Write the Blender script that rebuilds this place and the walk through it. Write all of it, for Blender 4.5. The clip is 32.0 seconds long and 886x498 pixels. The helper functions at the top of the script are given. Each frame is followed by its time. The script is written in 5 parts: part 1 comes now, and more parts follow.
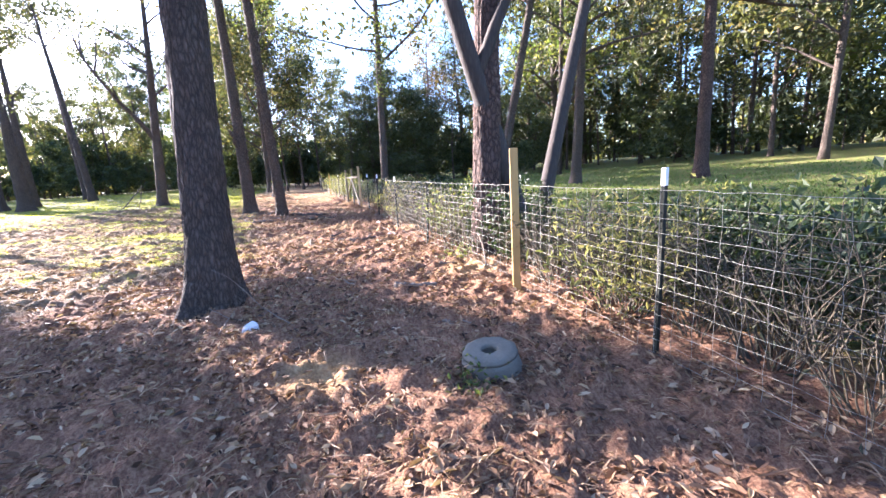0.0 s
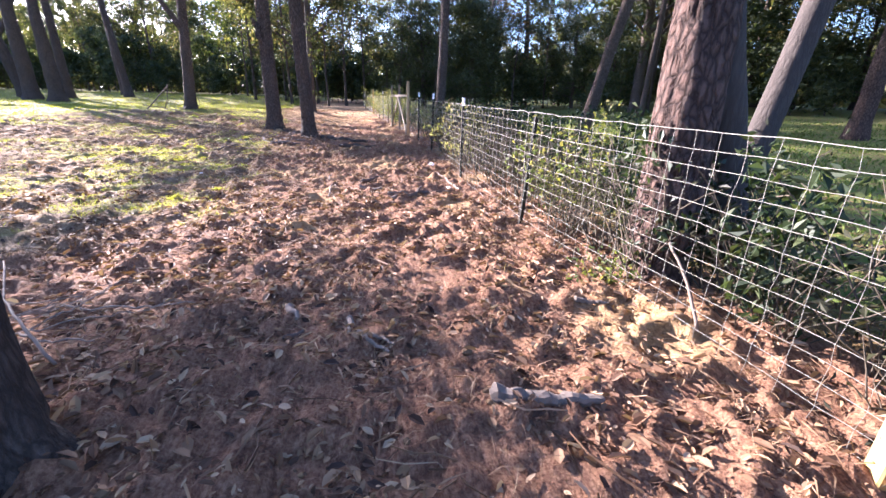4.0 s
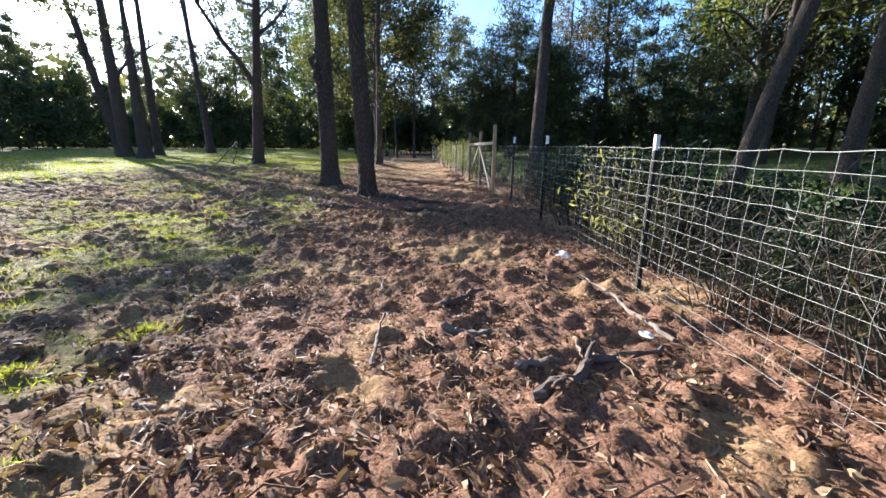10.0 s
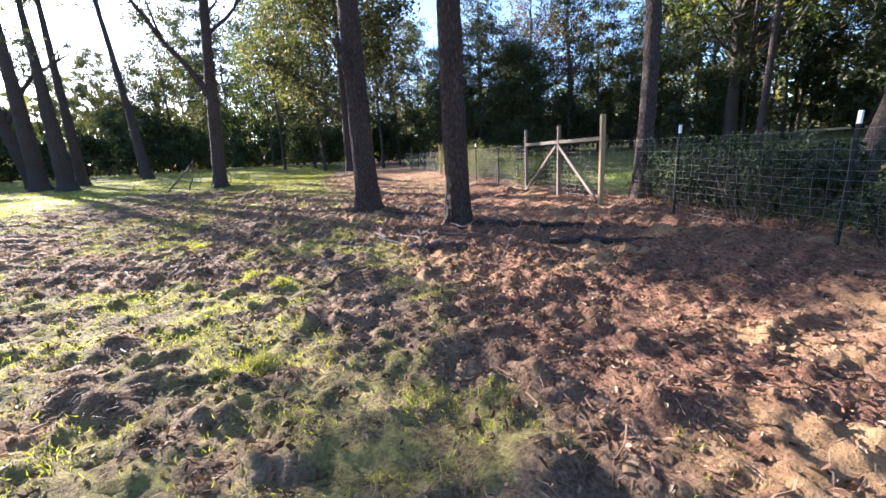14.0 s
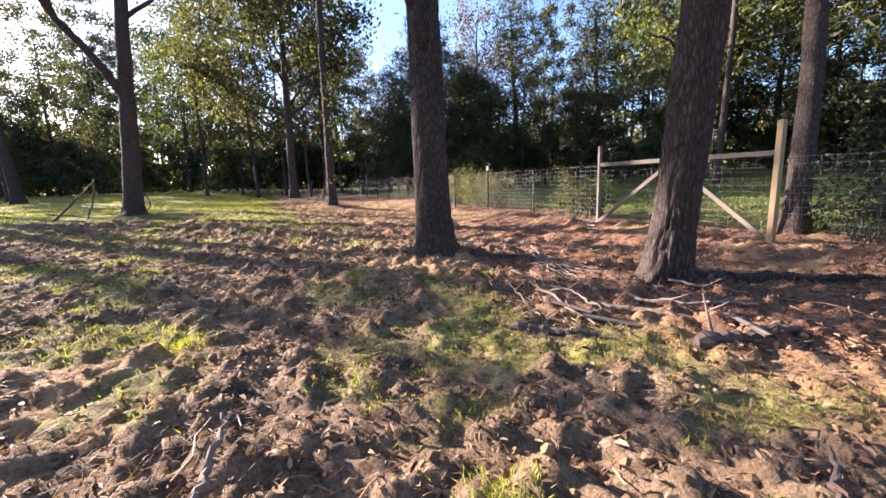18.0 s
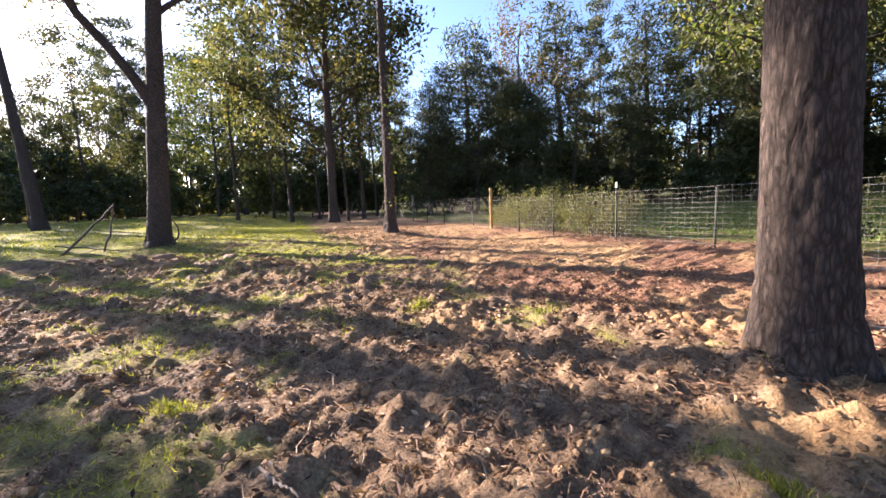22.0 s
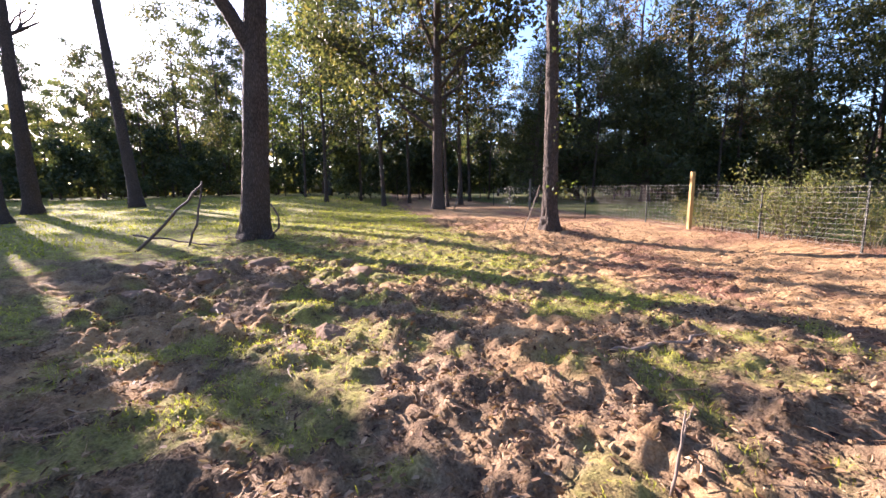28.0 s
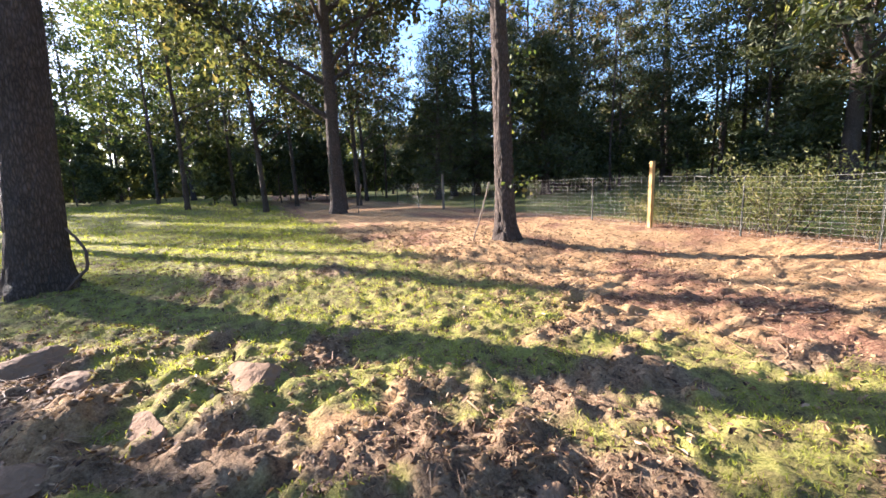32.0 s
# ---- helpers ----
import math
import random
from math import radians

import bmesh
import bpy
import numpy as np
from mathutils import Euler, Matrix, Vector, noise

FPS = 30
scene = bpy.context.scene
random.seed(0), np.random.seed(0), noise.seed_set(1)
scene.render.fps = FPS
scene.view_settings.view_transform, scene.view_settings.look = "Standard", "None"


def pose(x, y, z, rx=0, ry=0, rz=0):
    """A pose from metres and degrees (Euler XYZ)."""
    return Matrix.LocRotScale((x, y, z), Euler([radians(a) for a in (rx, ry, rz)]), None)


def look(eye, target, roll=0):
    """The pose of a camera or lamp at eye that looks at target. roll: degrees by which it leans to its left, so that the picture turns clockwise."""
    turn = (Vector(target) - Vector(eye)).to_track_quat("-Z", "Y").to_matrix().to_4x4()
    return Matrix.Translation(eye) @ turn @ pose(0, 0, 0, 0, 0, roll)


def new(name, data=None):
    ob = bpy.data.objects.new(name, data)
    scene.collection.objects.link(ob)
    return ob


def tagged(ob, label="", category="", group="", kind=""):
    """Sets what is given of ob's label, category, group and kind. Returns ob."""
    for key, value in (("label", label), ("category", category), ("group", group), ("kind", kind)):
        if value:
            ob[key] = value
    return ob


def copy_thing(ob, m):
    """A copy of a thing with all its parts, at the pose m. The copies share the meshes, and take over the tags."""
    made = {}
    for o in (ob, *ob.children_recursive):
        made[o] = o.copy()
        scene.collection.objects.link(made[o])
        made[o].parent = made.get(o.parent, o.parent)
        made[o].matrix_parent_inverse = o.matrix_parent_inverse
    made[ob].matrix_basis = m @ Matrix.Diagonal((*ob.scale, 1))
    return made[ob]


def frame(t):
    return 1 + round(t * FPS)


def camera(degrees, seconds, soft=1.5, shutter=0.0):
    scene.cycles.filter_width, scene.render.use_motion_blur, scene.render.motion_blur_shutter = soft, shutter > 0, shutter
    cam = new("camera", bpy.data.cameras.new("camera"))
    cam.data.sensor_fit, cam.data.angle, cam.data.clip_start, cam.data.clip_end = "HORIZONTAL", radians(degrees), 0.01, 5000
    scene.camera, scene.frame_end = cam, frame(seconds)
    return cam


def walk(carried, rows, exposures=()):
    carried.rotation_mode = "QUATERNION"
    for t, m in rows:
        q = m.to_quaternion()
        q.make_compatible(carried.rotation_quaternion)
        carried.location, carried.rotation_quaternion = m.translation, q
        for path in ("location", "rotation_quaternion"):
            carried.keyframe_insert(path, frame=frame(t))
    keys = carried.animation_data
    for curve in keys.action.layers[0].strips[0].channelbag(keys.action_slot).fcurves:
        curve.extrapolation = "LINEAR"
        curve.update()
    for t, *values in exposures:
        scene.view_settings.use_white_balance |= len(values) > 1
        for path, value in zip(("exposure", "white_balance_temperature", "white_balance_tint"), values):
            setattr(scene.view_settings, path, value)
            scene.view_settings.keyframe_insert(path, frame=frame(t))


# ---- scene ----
# ---- camera and walk ----
PATH = [
    (0, look((1.141, 0.597, 1.416), (1.623, 2.499, 1.030), -3.5)),
    (0.5, look((1.110, 1.048, 1.473), (1.377, 2.997, 1.109), -3.1)),
    (1, look((1.053, 1.492, 1.483), (1.344, 3.432, 1.092), -1.6)),
    (1.5, look((1.175, 1.895, 1.426), (1.624, 3.806, 1.043), -0.4)),
    (2, look((1.247, 2.467, 1.385), (1.499, 4.423, 1.054), -4.1)),
    (2.5, look((1.319, 2.958, 1.395), (1.603, 4.919, 1.123), -0.6)),
    (4.5, look((1.237, 4.251, 1.293), (1.515, 6.069, 0.508), 2.4)),
    (5, look((1.492, 4.527, 1.287), (1.448, 6.365, 0.499), 0.3)),
    (5.5, look((1.459, 4.623, 1.300), (0.826, 6.295, 0.402), -3.2)),
    (6, look((1.230, 4.706, 1.255), (0.511, 6.293, 0.273), -3.1)),
    (6.5, look((0.967, 4.798, 1.322), (0.791, 6.549, 0.370), 0.8)),
    (7, look((0.949, 4.981, 1.285), (1.078, 6.806, 0.476), 1.6)),
    (7.5, look((1.019, 5.381, 1.329), (1.347, 7.249, 0.692), -2.0)),
    (8, look((0.994, 5.758, 1.345), (1.532, 7.606, 0.801), -1.1)),
    (8.5, look((0.984, 6.151, 1.301), (1.563, 7.988, 0.765), 0.7)),
    (9, look((0.982, 6.683, 1.299), (1.206, 8.633, 0.913), -0.9)),
    (9.5, look((0.968, 7.132, 1.266), (1.132, 9.085, 0.864), 0.9)),
    (10, look((0.938, 7.592, 1.188), (0.934, 9.531, 0.700), 0.5)),
    (10.5, look((0.743, 8.044, 1.158), (0.546, 9.969, 0.653), -0.9)),
    (11, look((0.419, 8.352, 1.241), (0.120, 10.275, 0.782), -1.7)),
    (11.5, look((-0.013, 8.800, 1.147), (-0.640, 10.639, 0.673), -0.2)),
    (12, look((-0.390, 9.041, 1.165), (-0.910, 10.899, 0.641), -2.6)),
    (12.5, look((-0.771, 9.608, 1.052), (-0.610, 11.542, 0.567), 0.1)),
    (13, look((-1.194, 9.945, 1.152), (-1.151, 11.880, 0.647), -3.6)),
    (13.5, look((-1.471, 10.315, 1.165), (-1.172, 12.232, 0.677), -1.5)),
    (14, look((-1.930, 10.613, 1.196), (-1.692, 12.544, 0.733), -3.3)),
    (14.5, look((-2.413, 11.008, 1.157), (-2.255, 12.966, 0.780), -4.6)),
    (16.5, look((-3.487, 12.742, 1.086), (-3.055, 14.666, 0.751), -2.2)),
    (17, look((-3.728, 13.188, 1.077), (-3.197, 15.090, 0.762), -2.1)),
    (17.5, look((-3.900, 13.628, 1.066), (-3.252, 15.496, 0.769), -1.2)),
    (18, look((-4.103, 14.185, 1.045), (-3.482, 16.056, 0.710), -1.8)),
    (18.5, look((-4.311, 14.636, 1.095), (-3.510, 16.432, 0.732), -1.6)),
    (19, look((-4.433, 15.189, 1.096), (-3.728, 17.016, 0.694), -4.5)),
    (19.5, look((-4.760, 15.660, 1.078), (-4.285, 17.560, 0.671), -6.5)),
    (20, look((-4.939, 16.058, 1.093), (-4.467, 17.982, 0.817), -3.1)),
    (20.5, look((-5.062, 16.570, 1.089), (-4.773, 18.545, 0.971), -2.4)),
    (21, look((-5.132, 16.977, 1.157), (-4.700, 18.922, 0.985), -3.5)),
    (21.5, look((-5.165, 17.454, 1.130), (-4.684, 19.384, 0.914), -3.1)),
    (22, look((-5.253, 17.920, 1.114), (-4.707, 19.830, 0.884), -2.2)),
    (22.5, look((-5.403, 18.360, 1.149), (-4.795, 20.252, 0.922), -1.4)),
    (23, look((-5.565, 18.967, 1.173), (-5.106, 20.905, 0.989), -2.8)),
    (23.5, look((-5.758, 19.422, 1.249), (-5.297, 21.352, 0.997), -4.0)),
    (24, look((-5.909, 19.849, 1.222), (-5.182, 21.681, 0.885), -2.8)),
    (24.5, look((-6.010, 20.332, 1.254), (-5.311, 22.173, 0.903), -3.8)),
    (26.5, look((-6.422, 22.045, 1.184), (-5.679, 23.885, 0.930), -4.9)),
    (27, look((-6.437, 22.158, 1.180), (-5.889, 24.065, 0.932), -3.9)),
    (27.5, look((-6.633, 22.290, 1.177), (-6.259, 24.236, 0.908), -1.8)),
    (28, look((-7.001, 22.461, 1.245), (-6.760, 24.423, 0.945), -0.8)),
    (28.5, look((-7.177, 22.627, 1.243), (-6.995, 24.594, 0.933), -1.5)),
    (29, look((-7.320, 22.957, 1.260), (-7.106, 24.926, 0.982), -3.0)),
    (29.5, look((-7.417, 23.221, 1.258), (-7.092, 25.180, 1.018), -3.8)),
    (30, look((-7.498, 23.534, 1.282), (-7.013, 25.460, 1.052), -3.7)),
    (30.5, look((-7.412, 23.976, 1.257), (-6.758, 25.850, 1.018), -3.1)),
    (31, look((-7.322, 24.468, 1.237), (-6.506, 26.275, 0.975), -2.3)),
    (31.5, look((-7.328, 24.935, 1.267), (-6.437, 26.697, 0.949), -2.1)),
    (32, look((-7.266, 25.548, 1.333), (-6.513, 27.371, 1.001), -2.5)),
]
cam = camera(94.5, 32.0, soft=1.5)
walk(cam, PATH, exposures=[(0.0, 3.64, 4950, 24), (1.0, 3.38, 4950, 27), (2.5, 3.24, 4950, 31), (6.0, 3.05, 4940, 26), (8.0, 2.65, 4870, 27), (10.0, 2.33, 4720, 11), (12.0, 2.48, 4850, 18), (13.0, 2.74, 4850, 20), (17.0, 2.62, 5150, 25), (21.0, 2.61, 5420, 26), (24.0, 2.81, 5220, 25), (28.0, 2.78, 5270, 30), (32.0, 2.86, 5120, 20)])

# ---- sky and sun ----
SUN_LEFT = 43.5     # degrees to the left of the fence line (+y)
SUN_HIGH = 18.5
sun_way = Vector((-math.sin(radians(SUN_LEFT)) * math.cos(radians(SUN_HIGH)), math.cos(radians(SUN_LEFT)) * math.cos(radians(SUN_HIGH)), math.sin(radians(SUN_HIGH))))
world = bpy.data.worlds.new("sky")
scene.world = world
world.use_nodes = True
wn, wl = world.node_tree.nodes, world.node_tree.links
sky = wn.new("ShaderNodeTexSky")
sky.sky_type, sky.sun_disc = "NISHITA", False
sky.sun_elevation, sky.sun_rotation = radians(SUN_HIGH), radians(-SUN_LEFT)
sky.air_density, sky.dust_density, sky.ozone_density = 1.0, 1.2, 1.5
wl.new(sky.outputs[0], wn["Background"].inputs[0])
wn["Background"].inputs[1].default_value = 0.062
sun = new("sun", bpy.data.lights.new("sun", "SUN"))
sun.data.energy, sun.data.angle, sun.data.color = 5.0, radians(0.6), (1.0, 0.80, 0.56)
sun.matrix_world = look(tuple(sun_way * 100), (0, 0, 0))


# ---- numbers ----
def smooth(v, a, b):
    s = np.clip((np.asarray(v, float) - a) / (b - a), 0, 1)
    return s * s * (3 - 2 * s)


LATTICE = np.random.RandomState(7).rand(256, 256)


def vnoise(x, y, seed=0):
    x, y = np.asarray(x, float) + seed * 17.31, np.asarray(y, float) + seed * 9.77
    ix, iy = np.floor(x).astype(int), np.floor(y).astype(int)
    u, v = x - ix, y - iy
    u, v = u * u * (3 - 2 * u), v * v * (3 - 2 * v)
    a, b = LATTICE[ix & 255, iy & 255], LATTICE[(ix + 1) & 255, iy & 255]
    c, d = LATTICE[ix & 255, (iy + 1) & 255], LATTICE[(ix + 1) & 255, (iy + 1) & 255]
    return (a * (1 - u) + b * u) * (1 - v) + (c * (1 - u) + d * u) * v - 0.5


def fbm(x, y, size, octaves=3, seed=0):
    out, amp, k = 0.0, 1.0, 1.0 / size
    for n in range(octaves):
        out, amp, k = out + amp * vnoise(np.asarray(x) * k, np.asarray(y) * k, seed + n), amp * 0.5, k * 2.03
    return out


def ring_noise(turn, z, cells, seed=0):
    """Noise round a trunk that closes on itself."""
    a = np.asarray(turn) / (2 * np.pi) * cells
    ia, iz = np.floor(a).astype(int), np.floor(z).astype(int)
    u, v = a - ia, z - iz
    u, v = u * u * (3 - 2 * u), v * v * (3 - 2 * v)
    at = lambda i, j: LATTICE[(i % cells + 37 * seed) & 255, (j + 11 * seed) & 255]
    return (at(ia, iz) * (1 - u) + at(ia + 1, iz) * u) * (1 - v) + (at(ia, iz + 1) * (1 - u) + at(ia + 1, iz + 1) * u) * v - 0.5


FENCE_Y = [-6.0, 2.9, 4.9, 8.0, 10.9, 14.9, 18.2, 21.3, 28.5, 32.5, 40.0, 56.0]
FENCE_X = [3.65, 3.25, 3.11, 2.72, 2.60, 2.42, 2.23, 1.80, 1.24, 0.93, 0.35, -0.9]


def fence_x(y):
    return np.interp(y, FENCE_Y, FENCE_X)


def litter_edge(y):
    """Where the leaf litter beside the fence gives way to grass."""
    return np.interp(y, [-5, 2, 5, 7.5, 8.5, 10, 13.4, 17, 21, 26, 30.5, 42, 60], [-7, -6, -4, -1.6, -0.8, -0.84, -1.4, -1.8, -2.5, -3.0, -4.6, -6, -7])


TRUNKS = [(-0.17, 5.10), (-2.39, 19.7), (-0.83, 17.2), (-10.3, 32.8), (-2.95, 32.7), (-4.7, 43.0)]


def broad_z(x, y):
    x, y = np.asarray(x, float), np.asarray(y, float)
    z = -0.13 * smooth(x, -12, -9) * (1 - smooth(x, 0.0, 1.8)) * smooth(y, 8, 11) * (1 - smooth(y, 30, 33))
    for a, b in TRUNKS:
        z = z + 0.12 * np.exp(-((x - a) ** 2 + (y - b) ** 2) / 0.9)
    z = z + 1.35 * smooth(x, 10, 46) + 0.5 * smooth(y, 36, 58) * smooth(-x, 6, 14) + 0.05 * fbm(x, y, 5.0, 2, 3)
    return z


def walked_line(y):
    k = np.linspace(-2, 2, 9)
    return np.mean([np.interp(np.asarray(y) + v, [0, 8, 12, 20, 26, 36], [0.9, 0.7, -0.5, -4.5, -7.3, -7.8]) for v in k], 0)


# patches of bare sand and clay
SAND = [(-1.85, 16.35, 0.42), (-1.5, 15.4, 0.5), (1.35, 17.9, 0.45), (1.5, 20.2, 0.5), (2.85, 5.95, 0.45), (1.6, 15.4, 0.3), (0.3, 29.5, 1.2), (-0.9, 27.2, 0.9), (-5.8, 25.3, 0.55), (0.9, 3.4, 0.3)]


def zones(x, y):
    """How much grass, bare clay and grey soil lie at a place."""
    edge = litter_edge(y) + 0.9 * fbm(x, y, 1.6, 3, 11)
    left = smooth(edge - x, -0.35, 0.5)
    behind = smooth(x - fence_x(y), 0.6, 1.6)
    patch = 0.8 * fbm(x, y, 0.42, 3, 21) + 0.7 * fbm(x, y, 1.7, 2, 25)
    lawn = smooth(y + 0.35 * (x + 8), 26.6, 31) * smooth(-x, 2.8, 5.5)
    early = smooth(y, 7, 8.5) * (1 - smooth(y, 13, 16))
    sward = smooth(patch - 0.02 * smooth(y, 19, 23) * (1 - smooth(y, 24.5, 26.5)) + 0.6 * lawn + 0.14 * early + 0.3 * smooth(-x, 9, 16), 0.04, 0.34)
    sward = np.maximum(sward, np.maximum(smooth(-x, 11, 15), smooth(y, 33, 38)) * (0.75 + 0.5 * fbm(x, y, 2.2, 3, 27)))
    grass = np.clip(np.maximum(left * smooth(y, 6, 8) * sward, behind), 0, 1)
    clay = smooth(fbm(x, y, 0.9, 4, 31) + 0.42 * smooth(y, 21, 26) * (1 - smooth(x, 0.8, 1.4)) * (1 - left) - 0.34 * (1 - smooth(y, 7, 9)), 0.17, 0.45)
    for a, b, r in SAND:
        clay = np.maximum(clay, 1.1 * np.exp(-(((x - a) ** 2 + (y - b) ** 2) / r ** 2) ** 2 * (1 + 0.8 * patch)) - 0.1)
    clay = np.clip(clay, 0, 1) * (1 - grass)
    return grass, clay, left


def blocks(x, y, size, often, seed):
    """Broken clods: a tilted, flat-topped lump in some of the cells."""
    x, y = np.asarray(x, float) / size, np.asarray(y, float) / size
    ix, iy = np.floor(x).astype(int), np.floor(y).astype(int)
    out = np.zeros(np.broadcast(x, y).shape)
    for dx in (-1, 0, 1):
        for dy in (-1, 0, 1):
            cx, cy = ix + dx, iy + dy
            j = lambda k: LATTICE[(cx + 31 * k + seed * 7) & 255, (cy + 57 * k + seed * 13) & 255]
            ex, ey = x - cx - 0.2 - 0.6 * j(1), y - cy - 0.2 - 0.6 * j(2)
            turn = 6.28 * j(3)
            ea, eb = ex * np.cos(turn) + ey * np.sin(turn), (ey * np.cos(turn) - ex * np.sin(turn)) * 1.5
            d = np.maximum(np.maximum(np.abs(ea), np.abs(eb)), 0.75 * (np.abs(ea) + np.abs(eb)))
            top = (0.5 + 0.5 * j(4)) + 0.9 * (j(5) - 0.5) * ea + 1.1 * (j(6) - 0.5) * eb
            h = np.minimum(top, (0.52 + 0.15 * j(7) - d) * 3.2) * (j(8) < often)
            out = np.maximum(out, h)
    return out


def clod_bed(x, y):
    """The stretch of upturned clods beside the walked line."""
    return smooth(-x, 5.8, 7.4) * (1 - smooth(-x, 10.5, 13)) * smooth(y, 25.0, 26.4) * (1 - smooth(y, 29.4, 31.4))


MOUNDS = [(-7.6, 28.8, 0.30, 0.16), (-8.3, 27.6, 0.22, 0.13), (-9.0, 27.9, 0.25, 0.12), (-8.6, 28.8, 0.3, 0.12), (-7.9, 27.0, 0.2, 0.12), (-5.9, 25.4, 0.55, 0.14), (-5.5, 24.9, 0.4, 0.10), (-9.6, 29.0, 0.3, 0.14),
          (-8.9, 26.4, 0.25, 0.13), (-6.9, 26.0, 0.2, 0.10), (-1.45, 11.95, 0.14, 0.10), (0.66, 14.5, 0.2, 0.10), (1.6, 15.2, 0.22, 0.10), (-2.7, 20.8, 0.35, 0.08), (-3.6, 18.2, 0.25, 0.07), (0.9, 27.5, 0.4, 0.10), (-0.6, 29.0, 0.5, 0.09), (-9.9, 27.2, 0.28, 0.15), (-10.4, 28.3, 0.3, 0.12)]


def ground_z(x, y, fine=True):
    z = broad_z(x, y)
    if fine:
        x, y = np.asarray(x, float), np.asarray(y, float)
        grass, clay, left = zones(x, y)
        near = (1 - smooth(np.abs(x + 3), 9, 16)) * (1 - smooth(np.abs(y - 18), 20, 30))
        rough = near * (1 - 0.4 * grass) * (1 - 0.5 * smooth(y, 23, 27) * smooth(x, -5, -2.5))
        knolls = np.maximum(fbm(x, y, 0.75, 2, 41) - 0.06, 0)
        clods = np.maximum(fbm(x, y, 0.15, 3, 51), -0.06)
        crumbs = np.abs(fbm(x, y, 0.085, 2, 53))
        bare_soil = near * (1 - 0.3 * grass) * (0.25 + 0.75 * smooth(y, 9, 13))
        wob = 0.05 * fbm(x, y, 0.12, 2, 57)
        z = z + bare_soil * (0.045 * blocks(x + wob, y - wob, 0.21, 0.4, 3) + 0.026 * blocks(x - wob, y + wob, 0.11, 0.5, 5))
        z = z + 0.10 * clod_bed(x, y) * blocks(x + 2 * wob, y - 2 * wob, 0.52, 0.5, 9)
        z = z + rough * (0.05 * knolls + 0.045 * fbm(x, y, 0.4, 2, 45) + 0.125 * clods + 0.05 * crumbs) + near * 0.05 * fbm(x, y, 1.4, 2, 61)
        for a, b, r, h in MOUNDS:
            d = ((x - a) ** 2 + (y - b) ** 2) / r ** 2
            z = z + 0.7 * h * np.exp(-d * 0.8) * (1 + 1.3 * fbm(x, y, 0.22, 3, 65))
    return z


# ---- meshes ----
def mesh_from(name, verts, faces, material, smooth_shade=False):
    me = bpy.data.meshes.new(name)
    verts, faces = np.asarray(verts, np.float32), np.asarray(faces, np.int32)
    n, k = faces.shape
    me.vertices.add(len(verts))
    me.vertices.foreach_set("co", verts.ravel())
    me.loops.add(n * k)
    me.loops.foreach_set("vertex_index", faces.ravel())
    me.polygons.add(n)
    me.polygons.foreach_set("loop_start", np.arange(0, n * k, k, dtype=np.int32))
    me.polygons.foreach_set("use_smooth", np.full(n, smooth_shade))
    me.update(calc_edges=True)
    me.materials.append(material)
    return me


def joined(pieces):
    verts, faces, at = [], [], 0
    for v, f in pieces:
        verts.append(np.asarray(v, float))
        faces.append(np.asarray(f, int) + at)
        at += len(v)
    return np.concatenate(verts), np.concatenate(faces)


def part(name, bm, material, parent, label=""):
    """Links a bmesh, a mesh, or (verts, faces) as one mesh object under a thing or a part."""
    if isinstance(bm, bmesh.types.BMesh):
        me = bpy.data.meshes.new(name)
        bm.to_mesh(me)
        bm.free()
        me.materials.append(material)
    elif isinstance(bm, tuple):
        me = mesh_from(name, bm[0], bm[1], material, True)
    else:
        me = bm
    ob = new(name, me)
    ob.parent = parent
    if label:
        ob["label"] = label
    return ob


def tube(points, radii, sides=8, seed=0, rough=0.0, cap=True):
    """A tapered tube along points, as verts and quads."""
    p = np.asarray(points, float)
    n = len(p)
    r = np.broadcast_to(np.asarray(radii, float), (n,))
    way = np.gradient(p, axis=0)
    way /= np.linalg.norm(way, axis=1)[:, None] + 1e-9
    side = np.cross(way, (0.31, 0.95, 0.02) if abs(way[0, 2]) > 0.7 else (0.05, 0.1, 1.0))
    side /= np.linalg.norm(side, axis=1)[:, None] + 1e-9
    up = np.cross(way, side)
    ang = np.linspace(0, 2 * np.pi, sides, endpoint=False)
    rs = r[:, None] * np.ones(sides)
    if rough:
        rg = np.random.RandomState(seed)
        rs = rs * (1 + rough * (rg.rand(n, sides) - 0.5))
    v = p[:, None] + rs[..., None] * (np.cos(ang)[None, :, None] * side[:, None] + np.sin(ang)[None, :, None] * up[:, None])
    v = v.reshape(-1, 3)
    i, j = np.meshgrid(np.arange(n - 1), np.arange(sides), indexing="ij")
    a, b = i * sides + j, i * sides + (j + 1) % sides
    f = np.stack([a, b, b + sides, a + sides], -1).reshape(-1, 4)
    if cap:
        last = (n - 1) * sides
        q = np.arange(0, sides - 2, 2)
        f = np.concatenate([f, np.stack([last + q * 0, last + q + 1, last + q + 2, last + (q + 3) % sides], -1), np.stack([q * 0, (q + 3) % sides, q + 2, q + 1], -1)])
    return v, f


